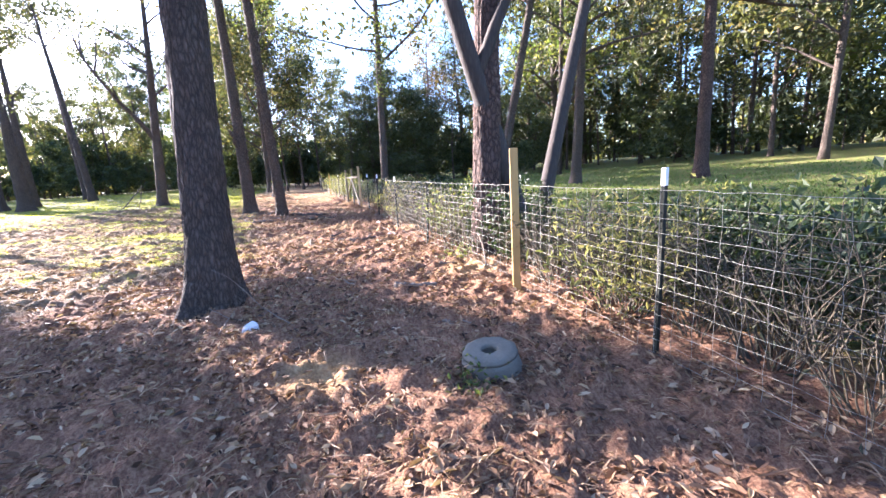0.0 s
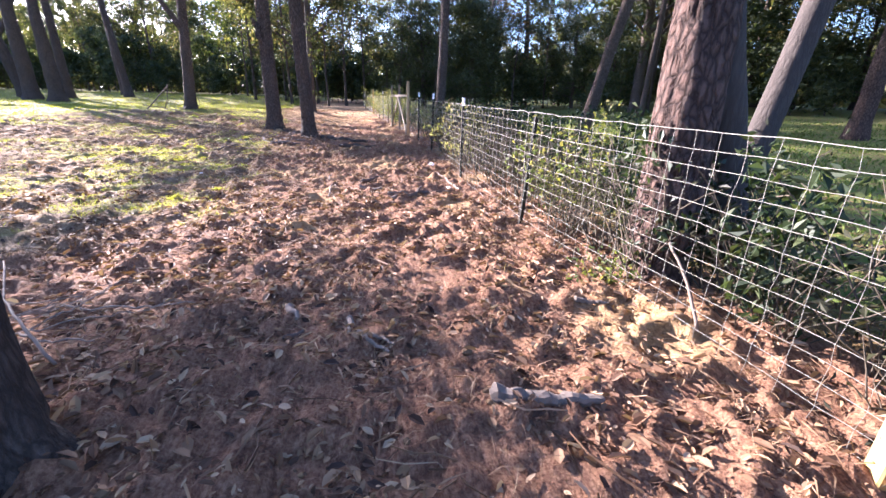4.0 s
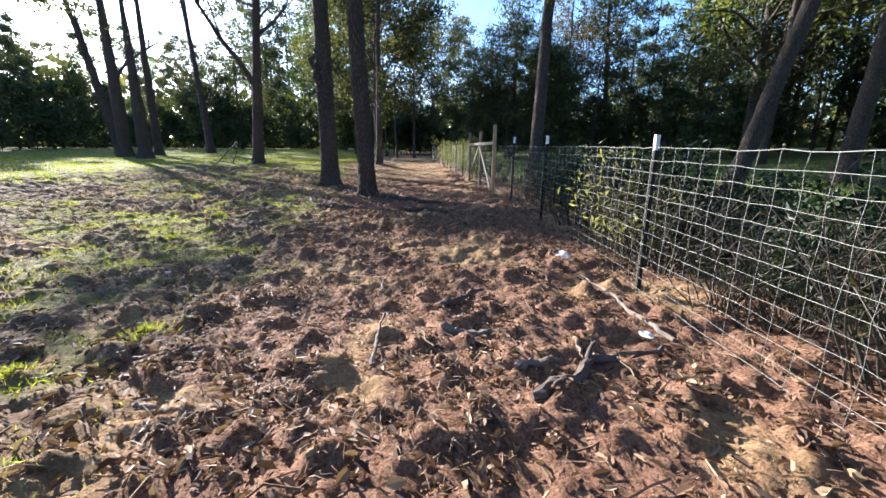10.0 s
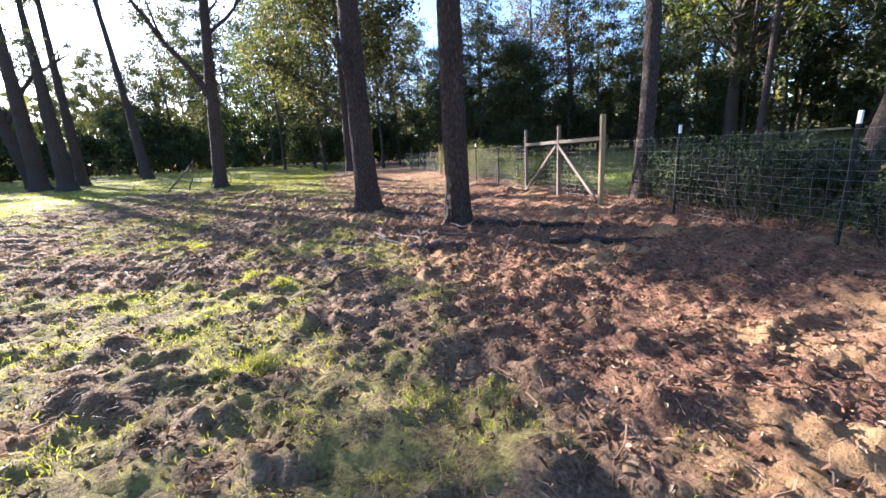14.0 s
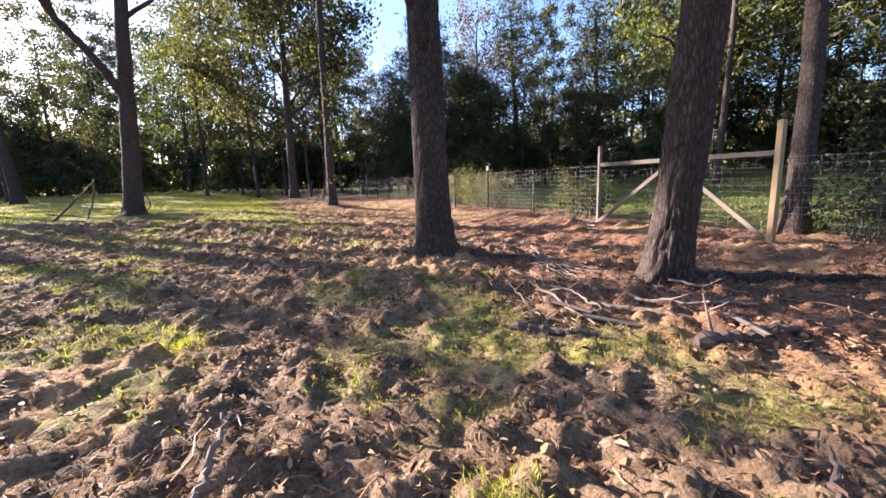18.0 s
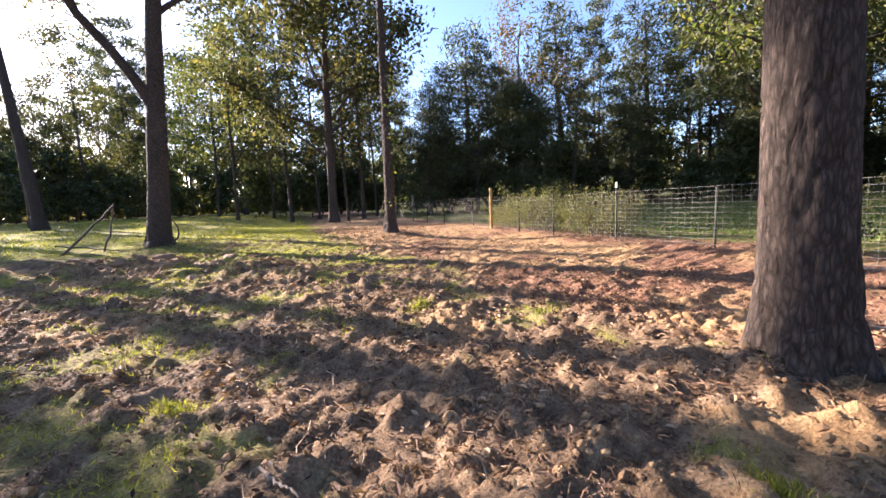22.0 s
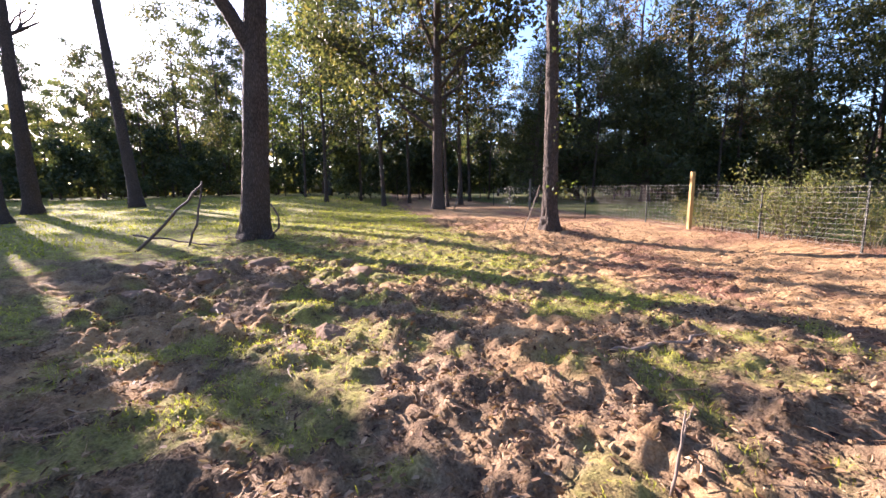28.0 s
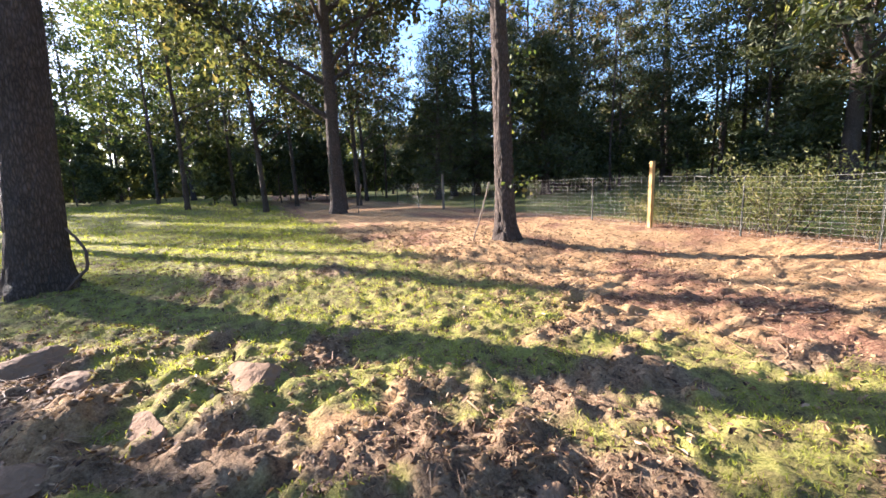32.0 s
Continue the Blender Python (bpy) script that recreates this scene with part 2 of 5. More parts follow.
def curled_leaves(centres, sizes, rg, narrow=0.55):
    """Dry leaves lying loose: two halves folded up along the rib, the tip bent."""
    n = len(centres)
    a = rg.normal(size=(n, 3)) * (1, 1, 0.35)
    a /= np.linalg.norm(a, axis=1)[:, None]
    b = np.cross(rg.normal(size=(n, 3)) * 0.35 + (0, 0, 1), a)
    b /= np.linalg.norm(b, axis=1)[:, None]
    c = np.cross(a, b)
    s = np.asarray(sizes)[:, None]
    wide, up = s * narrow * rg.uniform(0.6, 1.1, (n, 1)), s * rg.uniform(0.05, 0.32, (n, 1))
    tail, tip = centres - a * s * 0.5, centres + a * s * 0.5 + c * up * 0.8
    row = [tail, centres - a * s * 0.2 + b * wide * 0.42 + c * up, centres + a * s * 0.22 + b * wide * 0.36 + c * up * 1.2, tip, centres + a * s * 0.22 - b * wide * 0.36 + c * up * 1.2, centres - a * s * 0.2 - b * wide * 0.42 + c * up]
    v = np.stack(row, 1).reshape(-1, 3)
    k = 6 * np.arange(n)[:, None]
    return v, np.concatenate([k + (0, 1, 2, 3), k + (0, 3, 4, 5)])


def leaves(centres, sizes, rg, narrow=0.55, fold=0.25, ways=None, flat=0.0):
    """Folded leaf blades (two triangles as one bent quad each) at the centres. ways: their long axes."""
    n = len(centres)
    a = rg.normal(size=(n, 3)) if ways is None else np.asarray(ways, float) + 0.15 * rg.normal(size=(n, 3))
    if flat:
        a[:, 2] *= 1 - flat
    a /= np.linalg.norm(a, axis=1)[:, None] + 1e-9
    b = rg.normal(size=(n, 3))
    if flat:
        b[:, 2] *= 1 - flat
    b -= (a * b).sum(1)[:, None] * a
    b /= np.linalg.norm(b, axis=1)[:, None] + 1e-9
    c = np.cross(a, b)
    s = np.asarray(sizes, float)[:, None] * np.ones((n, 1))
    tip, left = a * s * 0.5, b * s * 0.5 * narrow
    lift = c * s * 0.5 * fold
    v = np.stack([centres - tip, centres + left + lift, centres + tip, centres - left + lift], 1).reshape(-1, 3)
    f = np.arange(4 * n).reshape(-1, 4)
    return v, f


# ---- materials ----
def material(name):
    m = bpy.data.materials.new(name)
    m.use_nodes = True
    nt = m.node_tree
    return m, nt.nodes, nt.links, nt.nodes["Principled BSDF"]


def ramp(nodes, stops):
    r = nodes.new("ShaderNodeValToRGB")
    el = r.color_ramp.elements
    while len(el) < len(stops):
        el.new(0.5)
    for e, (at, colour) in zip(el, stops):
        e.position, e.color = at, (*colour, 1)
    return r


def noise_node(nodes, links, size, detail=5.0, rough=0.55, vector=None):
    n = nodes.new("ShaderNodeTexNoise")
    n.inputs["Scale"].default_value, n.inputs["Detail"].default_value, n.inputs["Roughness"].default_value = 1.0 / size, detail, rough
    if vector is not None:
        links.new(vector, n.inputs["Vector"])
    return n


def mix(nodes, links, fac, a, b, how="MIX"):
    m = nodes.new("ShaderNodeMix")
    m.data_type, m.blend_type = "RGBA", how
    for value, socket in ((fac, m.inputs[0]), (a, m.inputs[6]), (b, m.inputs[7])):
        if isinstance(value, (int, float)):
            socket.default_value = value
        elif isinstance(value, tuple):
            socket.default_value = (*value, 1)
        else:
            links.new(value, socket)
    return m.outputs[2]


def bump(nodes, links, height, bsdf, strength, distance, after=None):
    b = nodes.new("ShaderNodeBump")
    b.inputs["Strength"].default_value, b.inputs["Distance"].default_value = strength, distance
    links.new(height, b.inputs["Height"])
    if after is not None:
        links.new(after, b.inputs["Normal"])
    links.new(b.outputs[0], bsdf.inputs["Normal"])
    return b.outputs[0]


def place(nodes, scale=(1, 1, 1)):
    g = nodes.new("ShaderNodeNewGeometry")
    v = nodes.new("ShaderNodeVectorMath")
    v.operation = "MULTIPLY"
    v.inputs[1].default_value = scale
    nodes.id_data.links.new(g.outputs["Position"], v.inputs[0])
    return v.outputs[0]


def bark(name, dark, light, across, along, depth, crack=0.7, wide=0.6):
    """Furrowed bark, its ridges drawn out along the trunk."""
    m, n, l, p = material(name)
    at = place(n, (1.0 / across, 1.0 / across, 1.0 / along))
    vor = n.new("ShaderNodeTexVoronoi")
    vor.feature, vor.inputs["Scale"].default_value = "DISTANCE_TO_EDGE", 1.0
    warp = n.new("ShaderNodeVectorMath")
    warp.operation = "ADD"
    nz = noise_node(n, l, *((0.9, 3.0, 0.6) if crack < 0.4 else (0.7, 5.0, 0.7)), at)
    l.new(at, warp.inputs[0])
    l.new(nz.outputs["Color"], warp.inputs[1])
    l.new(warp.outputs[0], vor.inputs["Vector"])
    plate = ramp(n, [(0.0, (0, 0, 0)), (wide * 0.37, (0.45, 0.45, 0.45)), (wide, (1, 1, 1))])
    l.new(vor.outputs["Distance"], plate.inputs[0])
    grain = noise_node(n, l, 0.012, 6.0, 0.7, place(n, (1, 1, 0.35)))
    blot = noise_node(n, l, 0.6, 3.0, 0.5, place(n))
    tone = mix(n, l, plate.outputs[0], tuple(c * crack for c in dark), light)
    tone = mix(n, l, grain.outputs[0], dark, tone)
    tone = mix(n, l, 0.22, tone, mix(n, l, blot.outputs[0], dark, light))
    l.new(tone, p.inputs["Base Color"])
    p.inputs["Roughness"].default_value = 0.9
    p.inputs["Specular IOR Level"].default_value = 0.25
    first = bump(n, l, plate.outputs[0], p, 0.9, depth)
    bump(n, l, grain.outputs[0], p, 0.9, depth * 0.6, first)
    return m


def foliage(name, stops, through_light=0.45, rough=0.55, glow=(1.7, 1.8, 0.9)):
    """Leaves: each of its own tint, with light coming through."""
    m, n, l, p = material(name)
    g = n.new("ShaderNodeNewGeometry")
    r = ramp(n, stops)
    l.new(g.outputs["Random Per Island"], r.inputs[0])
    nz = noise_node(n, l, 1.3, 2.0, 0.5, place(n))
    tint = mix(n, l, nz.outputs[0], mix(n, l, 1.0, r.outputs[0], (0.6, 0.62, 0.5), "MULTIPLY"), r.outputs[0])
    l.new(tint, p.inputs["Base Color"])
    p.inputs["Roughness"].default_value = rough
    p.inputs["Specular IOR Level"].default_value = 0.3
    t = n.new("ShaderNodeBsdfTranslucent")
    l.new(mix(n, l, 1.0, tint, glow, "MULTIPLY"), t.inputs[0])
    s = n.new("ShaderNodeMixShader")
    s.inputs[0].default_value = through_light
    l.new(p.outputs[0], s.inputs[1])
    l.new(t.outputs[0], s.inputs[2])
    l.new(s.outputs[0], n["Material Output"].inputs["Surface"])
    return m


def plain(name, a, b, size=0.05, rough=0.8, metal=0.0, depth=0.002, scale=(1, 1, 1)):
    m, n, l, p = material(name)
    nz = noise_node(n, l, size, 6.0, 0.6, place(n, scale))
    big = noise_node(n, l, size * 9, 3.0, 0.5, place(n, scale))
    tone = mix(n, l, nz.outputs[0], a, b)
    tone = mix(n, l, 0.4, tone, mix(n, l, big.outputs[0], a, b))
    l.new(tone, p.inputs["Base Color"])
    p.inputs["Roughness"].default_value, p.inputs["Metallic"].default_value, p.inputs["Specular IOR Level"].default_value = rough, metal, 0.25
    bump(n, l, nz.outputs[0], p, 0.6, depth)
    return m


def ground_material():
    m, n, l, p = material("woodland_ground")
    attr = n.new("ShaderNodeAttribute")
    attr.attribute_name = "zone"
    sep = n.new("ShaderNodeSeparateColor")
    l.new(attr.outputs["Color"], sep.inputs[0])
    at = place(n)
    fine, mid, big = noise_node(n, l, 0.018, 7.0, 0.7, at), noise_node(n, l, 0.16, 6.0, 0.65, at), noise_node(n, l, 1.5, 4.0, 0.55, at)
    needles = noise_node(n, l, 0.03, 5.0, 0.7, place(n, (1, 0.22, 1)))
    litter = ramp(n, [(0.34, (0.045, 0.024, 0.017)), (0.46, (0.19, 0.098, 0.056)), (0.56, (0.32, 0.182, 0.102)), (0.70, (0.46, 0.30, 0.185))])
    l.new(mix(n, l, 0.5, fine.outputs[0], needles.outputs[0]), litter.inputs[0])
    dirt = ramp(n, [(0.38, (0.065, 0.042, 0.025)), (0.52, (0.25, 0.17, 0.095)), (0.67, (0.45, 0.33, 0.195))])
    l.new(mix(n, l, 0.5, fine.outputs[0], mid.outputs[0]), dirt.inputs[0])
    clay = ramp(n, [(0.36, (0.15, 0.084, 0.037)), (0.50, (0.39, 0.245, 0.11)), (0.67, (0.53, 0.375, 0.195))])
    l.new(mix(n, l, 0.5, fine.outputs[0], mid.outputs[0]), clay.inputs[0])
    grass = ramp(n, [(0.37, (0.065, 0.07, 0.013)), (0.5, (0.235, 0.24, 0.04)), (0.66, (0.38, 0.365, 0.08))])
    l.new(mix(n, l, 0.5, fine.outputs[0], mid.outputs[0]), grass.inputs[0])
    left = mix(n, l, sep.outputs[2], litter.outputs[0], dirt.outputs[0])
    tone = mix(n, l, sep.outputs[1], left, clay.outputs[0])
    tuft = ramp(n, [(0.40, (0, 0, 0)), (0.60, (1, 1, 1))])
    l.new(mid.outputs[0], tuft.inputs[0])
    cover = mix(n, l, sep.outputs[0], (0, 0, 0), mix(n, l, 0.4, tuft.outputs[0], (1, 1, 1)))
    # behind the fence the grass is greener, and darkened in colour for shade
    shaded_field_grass = mix(n, l, attr.outputs["Alpha"], grass.outputs[0], mix(n, l, 1.0, grass.outputs[0], (0.5, 0.7, 0.6), "MULTIPLY"))
    tone = mix(n, l, cover, tone, shaded_field_grass)
    tone = mix(n, l, 0.25, tone, mix(n, l, 1.0, tone, mix(n, l, big.outputs[0], (0.5, 0.5, 0.5), (1.4, 1.35, 1.3)), "MULTIPLY"))
    l.new(tone, p.inputs["Base Color"])
    p.inputs["Roughness"].default_value = 0.95
    p.inputs["Specular IOR Level"].default_value = 0.15
    first = bump(n, l, mid.outputs[0], p, 0.9, 0.08)
    bump(n, l, fine.outputs[0], p, 1.0, 0.02, first)
    return m


GROUND = ground_material()
BARK = bark("furrowed_bark", (0.034, 0.026, 0.020), (0.29, 0.22, 0.165), 0.034, 0.13, 0.03, 0.4, 0.45)
PINE_BARK = bark("plated_pine_bark", (0.04, 0.026, 0.02), (0.225, 0.142, 0.104), 0.06, 0.14, 0.035, 0.25, 0.28)
SMOOTH_BARK = bark("smooth_grey_bark", (0.042, 0.035, 0.029), (0.10, 0.083, 0.07), 0.05, 0.25, 0.006)
TWIG = plain("dry_twig", (0.10, 0.07, 0.05), (0.30, 0.23, 0.17), 0.02, 0.85, 0.0, 0.003)
DEADWOOD = plain("weathered_deadwood", (0.085, 0.064, 0.05), (0.23, 0.19, 0.15), 0.03, 0.9, 0.0, 0.006)
LEAF_OAK = foliage("oak_leaves", [(0.0, (0.050, 0.055, 0.023)), (0.5, (0.093, 0.100, 0.037)), (0.85, (0.156, 0.145, 0.048)), (1.0, (0.248, 0.190, 0.065))], 0.38, 0.55, (1.4, 1.45, 0.9))
LEAF_LIGHT = foliage("sunny_yellow_green_leaves", [(0.0, (0.057, 0.076, 0.022)), (0.5, (0.109, 0.132, 0.036)), (1.0, (0.241, 0.218, 0.060))], 0.4)
LEAF_RUST = foliage("rusty_autumn_leaves", [(0.0, (0.07, 0.05, 0.022)), (0.6, (0.12, 0.085, 0.04)), (1.0, (0.20, 0.12, 0.05))], 0.4)
LEAF_PINE = foliage("pine_needles", [(0.0, (0.042, 0.052, 0.022)), (0.6, (0.082, 0.095, 0.037)), (1.0, (0.138, 0.133, 0.053))], 0.2)
# dark green leaves, lowered further to stand in for shade behind the fence
LEAF_BUSH_SHADED = foliage("shade_darkened_bush_leaves", [(0.0, (0.017, 0.03, 0.011)), (0.6, (0.034, 0.052, 0.019)), (1.0, (0.07, 0.088, 0.03))], 0.2)
# lighter copy of the bush leaves; haze at the wood's foot is in the colour
LEAF_THICKET_HAZY = foliage("haze_lightened_thicket_leaves", [(0.0, (0.042, 0.055, 0.024)), (0.6, (0.081, 0.096, 0.041)), (1.0, (0.140, 0.145, 0.060))], 0.3)
LEAF_CLUMP = foliage("sunlit_shrub_leaves", [(0.0, (0.085, 0.095, 0.03)), (0.6, (0.155, 0.16, 0.055)), (1.0, (0.28, 0.25, 0.11))], 0.4)
# brownish leaves, with the fence side's shade put into the colour
LEAF_BRAMBLE_SHADED = foliage("shade_darkened_bramble_leaves", [(0.0, (0.022, 0.023, 0.011)), (0.6, (0.038, 0.04, 0.016)), (1.0, (0.075, 0.06, 0.028))], 0.15)
LEAF_WEED = foliage("dry_weed_leaves", [(0.0, (0.10, 0.11, 0.04)), (0.6, (0.19, 0.18, 0.075)), (1.0, (0.33, 0.28, 0.14))], 0.5)
LITTER = foliage("fallen_leaves", [(0.0, (0.04, 0.021, 0.015)), (0.35, (0.16, 0.085, 0.047)), (0.75, (0.33, 0.195, 0.107)), (1.0, (0.54, 0.385, 0.25))], 0.08, 0.75)
STRAW = foliage("fallen_pine_needles", [(0.0, (0.13, 0.07, 0.04)), (0.6, (0.32, 0.19, 0.11)), (1.0, (0.46, 0.32, 0.20))], 0.15, 0.7)
GRASS = foliage("grass_blades", [(0.0, (0.15, 0.165, 0.018)), (0.6, (0.30, 0.305, 0.036)), (1.0, (0.46, 0.41, 0.09))], 0.45)
# greener blades, their tone lowered too for the shade over the field
FIELD_GRASS = foliage("shade_darkened_field_grass_blades", [(0.0, (0.065, 0.10, 0.02)), (0.6, (0.125, 0.165, 0.035)), (1.0, (0.21, 0.22, 0.06))], 0.35)
STEM = plain("dark_bramble_stem", (0.045, 0.038, 0.026), (0.13, 0.105, 0.07), 0.02, 0.85, 0.0, 0.002)
WIRE = plain("galvanised_wire", (0.24, 0.23, 0.20), (0.38, 0.365, 0.31), 0.02, 0.6, 0.4, 0.0003)
NEW_WOOD = plain("treated_yellow_pine", (0.34, 0.21, 0.07), (0.50, 0.34, 0.125), 0.03, 0.75, 0.0, 0.002, (1, 1, 0.12))
PALE_WOOD = plain("greyed_pale_timber", (0.27, 0.19, 0.095), (0.42, 0.315, 0.165), 0.03, 0.8, 0.0, 0.002, (1, 1, 0.12))
OLD_WOOD = plain("weathered_fence_timber", (0.12, 0.10, 0.072), (0.22, 0.185, 0.133), 0.03, 0.8, 0.0, 0.002, (1, 1, 0.12))
T_GREEN = plain("dark_green_steel", (0.014, 0.017, 0.012), (0.035, 0.034, 0.024), 0.03, 0.85, 0.0, 0.0005)
T_WHITE = plain("white_post_paint", (0.72, 0.72, 0.70), (0.82, 0.82, 0.80), 0.03, 0.5, 0.0, 0.0004)
CONCRETE = plain("old_concrete", (0.08, 0.07, 0.052), (0.22, 0.19, 0.145), 0.02, 0.9, 0.0, 0.004)
STONE = plain("red_brown_clod", (0.12, 0.074, 0.042), (0.30, 0.19, 0.105), 0.04, 0.95, 0.0, 0.03)
CRUMB = foliage("earth_crumbs", [(0.0, (0.14, 0.085, 0.045)), (0.5, (0.25, 0.155, 0.08)), (1.0, (0.38, 0.25, 0.13))], 0.0, 0.95)
PALE_STONE = plain("pale_quartz_stone", (0.55, 0.50, 0.46), (0.75, 0.72, 0.68), 0.03, 0.7, 0.0, 0.004)


# ---- ground ----
def spaced(lo, a, b, hi, step, grow=1.13):
    inner = list(np.arange(a, b + 1e-6, step))
    out, s, v = [], step, b
    while v < hi:
        s *= grow if s < 0.3 else 1.25
        v += s
        out.append(v)
    back, s, v = [], step, a
    while v > lo:
        s *= grow if s < 0.3 else 1.25
        v -= s
        back.append(v)
    return np.array(back[::-1] + inner + out)


def build_ground():
    across, ys = spaced(-1500, -2.4, 2.6, 1500, 0.034, 1.04), spaced(-1500, 1.2, 29.5, 1500, 0.034, 1.05)
    off, y = np.meshgrid(across, ys, indexing="ij")
    x = off + walked_line(y)
    xs = across
    z = ground_z(x, y)
    v = np.stack([x, y, z], -1).reshape(-1, 3)
    ny = len(ys)
    i, j = np.meshgrid(np.arange(len(xs) - 1), np.arange(ny - 1), indexing="ij")
    a = (i * ny + j).ravel()
    f = np.stack([a, a + ny, a + ny + 1, a + 1], -1)
    me = mesh_from("ground", v, f, GROUND, True)
    grass, clay, left = zones(x, y)
    col = np.ones((x.size, 4), np.float32)
    full = np.maximum(smooth(y, 33, 39) + smooth(-x, 12, 15), smooth(x - fence_x(y), 0.6, 1.6))
    col[:, 0], col[:, 1], col[:, 2] = (grass * np.clip(0.62 + 0.25 * smooth(y, 23, 28) + full, 0, 1)).ravel(), clay.ravel(), left.ravel()
    col[:, 3] = smooth(x - fence_x(y), 0.6, 1.6).ravel()
    me.color_attributes.new("zone", "FLOAT_COLOR", "POINT").data.foreach_set("color", col.ravel())
    return tagged(new("ground", me), "lumpy red-brown woodland ground with leaf litter and patchy grass", "ground", kind="structure")


build_ground()


def scatter(rg, n, x0, x1, y0, y1, keep):
    x, y = rg.uniform(x0, x1, n), rg.uniform(y0, y1, n)
    k = rg.rand(n) < keep(x, y)
    x, y = x[k], y[k]
    return np.stack([x, y, ground_z(x, y)], -1)


def build_ground_cover():
    rg = np.random.RandomState(3)

    def bare(x, y, grass, clay, left):
        g, c, l = zones(x, y)
        return np.clip(1.0 - grass * g - clay * c - left * l, 0.04, 1)

    def near(x, y):
        """Thins what lies far off the walked line."""
        line = np.interp(y, [0, 8, 12, 20, 26, 36], [1.2, 0.9, -0.6, -4.6, -6.4, -6.4])
        return np.clip(1.25 - np.abs(x - line) / 7.5, 0.3, 1)

    at = scatter(rg, 400000, -11, 3.6, 0.8, 38, lambda x, y: bare(x, y, 0.5, np.where(y < 21, 0.75, 0.45), 0.2) * near(x, y) * (0.3 + 0.7 * (fbm(x, y, 0.4, 3, 71) > -0.06)))
    at[:, 2] += rg.uniform(0.002, 0.018, len(at))
    tagged(new("fallen_leaves", mesh_from("fallen_leaves", *curled_leaves(at, 0.018 + np.where(at[:, 1] < 10, 0.07, 0.048) * rg.rand(len(at)) ** 1.9, rg), LITTER)), "dry brown fallen leaves scattered over the ground", "leaves", kind="stuff")
    at = scatter(rg, 270000, -10, 3.6, 0.8, 38, lambda x, y: bare(x, y, 0.55, 0.6, 0.3) * near(x, y) * (0.2 + 0.8 * (fbm(x, y, 0.9, 2, 81) > 0)))
    at[:, 2] += rg.uniform(0.004, 0.02, len(at))
    tagged(new("pine_straw", mesh_from("pine_straw", *leaves(at, rg.uniform(0.08, 0.2, len(at)), rg, 0.035, 0.3, flat=0.82), STRAW)), "loose reddish pine straw on the ground", "pine straw", kind="stuff")
    at = scatter(rg, 800000, -14, 2.0, 7, 44, lambda x, y: zones(x, y)[0] * (x < fence_x(y) + 0.3) * near(x, y) * (0.15 + 0.85 * (fbm(x, y, 0.3, 2, 91) > 0.02)))
    h = rg.uniform(0.02, 0.062, len(at))
    at[:, 2] += h * 0.4
    way = np.stack([rg.normal(0, 0.6, len(at)), rg.normal(0, 0.6, len(at)), np.ones(len(at))], -1)
    tagged(new("grass", mesh_from("grass", *leaves(at, h, rg, 0.12, 0.4, ways=way), GRASS)), "short yellow-green grass growing in patches", "grass", kind="stuff")
    at = scatter(rg, 260000, -46, 0, 9, 64, lambda x, y: zones(x, y)[0] * np.maximum(smooth(walked_line(y) - x, 4.5, 7), smooth(y, 33, 37)) * (x < fence_x(y) - 2) * (0.1 + 0.9 * (fbm(x, y, 0.8, 3, 93) > -0.05)) * np.clip(1.2 - np.hypot(x + 6, y - 26) / 42, 0.1, 0.6))
    h = rg.uniform(0.05, 0.13, len(at))
    at[:, 2] += h * 0.35
    way = np.stack([rg.normal(0, 0.6, len(at)), rg.normal(0, 0.6, len(at)), np.ones(len(at))], -1)
    tagged(new("lawn_grass", mesh_from("lawn_grass", *leaves(at, h, rg, 0.3, 0.4, ways=way), GRASS)), "sunlit yellow-green grass on the open lawn", "grass", kind="stuff")
    at = scatter(rg, 70000, 4, 26, 4, 46, lambda x, y: (x > fence_x(y) + 1.5) * (0.15 + 0.85 * (fbm(x, y, 0.9, 3, 97) > -0.05)) * np.clip(1.3 - np.hypot(x - 6, y - 16) / 30, 0.1, 1))
    h = rg.uniform(0.06, 0.15, len(at))
    at[:, 2] += h * 0.35
    way = np.stack([rg.normal(0, 0.5, len(at)), rg.normal(0, 0.5, len(at)), np.ones(len(at))], -1)
    tagged(new("field_grass", mesh_from("field_grass", *leaves(at, h, rg, 0.3, 0.4, ways=way), FIELD_GRASS)), "green grass of the field behind the fence", "grass", kind="stuff")
    # crumbs and clods of earth
    at = scatter(rg, 95000, -11, 2.8, 0.8, 34, lambda x, y: near(x, y) ** 2 * bare(x, y, 0.6, 0.2, 0.0) * (0.2 + 0.8 * smooth(y, 10, 14)) * (0.12 + 0.88 * (fbm(x, y, 0.5, 2, 95) > 0.1)))
    size = 0.006 + 0.022 * rg.rand(len(at)) ** 2.2
    bm = bmesh.new()
    bmesh.ops.create_icosphere(bm, subdivisions=1, radius=1.0)
    bv, bf = np.array([v.co[:] for v in bm.verts]), np.array([[v.index for v in f.verts] for f in bm.faces])
    bm.free()
    v = bv[None] * (1 + 0.5 * (rg.rand(len(at), len(bv), 1) - 0.5)) * (size[:, None, None] * (1 + 0.4 * rg.rand(len(at), 1, 3)))
    v[..., 2] *= 0.7
    v = (v + at[:, None]).reshape(-1, 3)
    f = (bf[None] + len(bv) * np.arange(len(at))[:, None, None]).reshape(-1, 3)
    tagged(new("earth_clods", mesh_from("earth_clods", v, f, CRUMB)), "loose crumbs and clods of red-brown earth", "clods", kind="stuff")
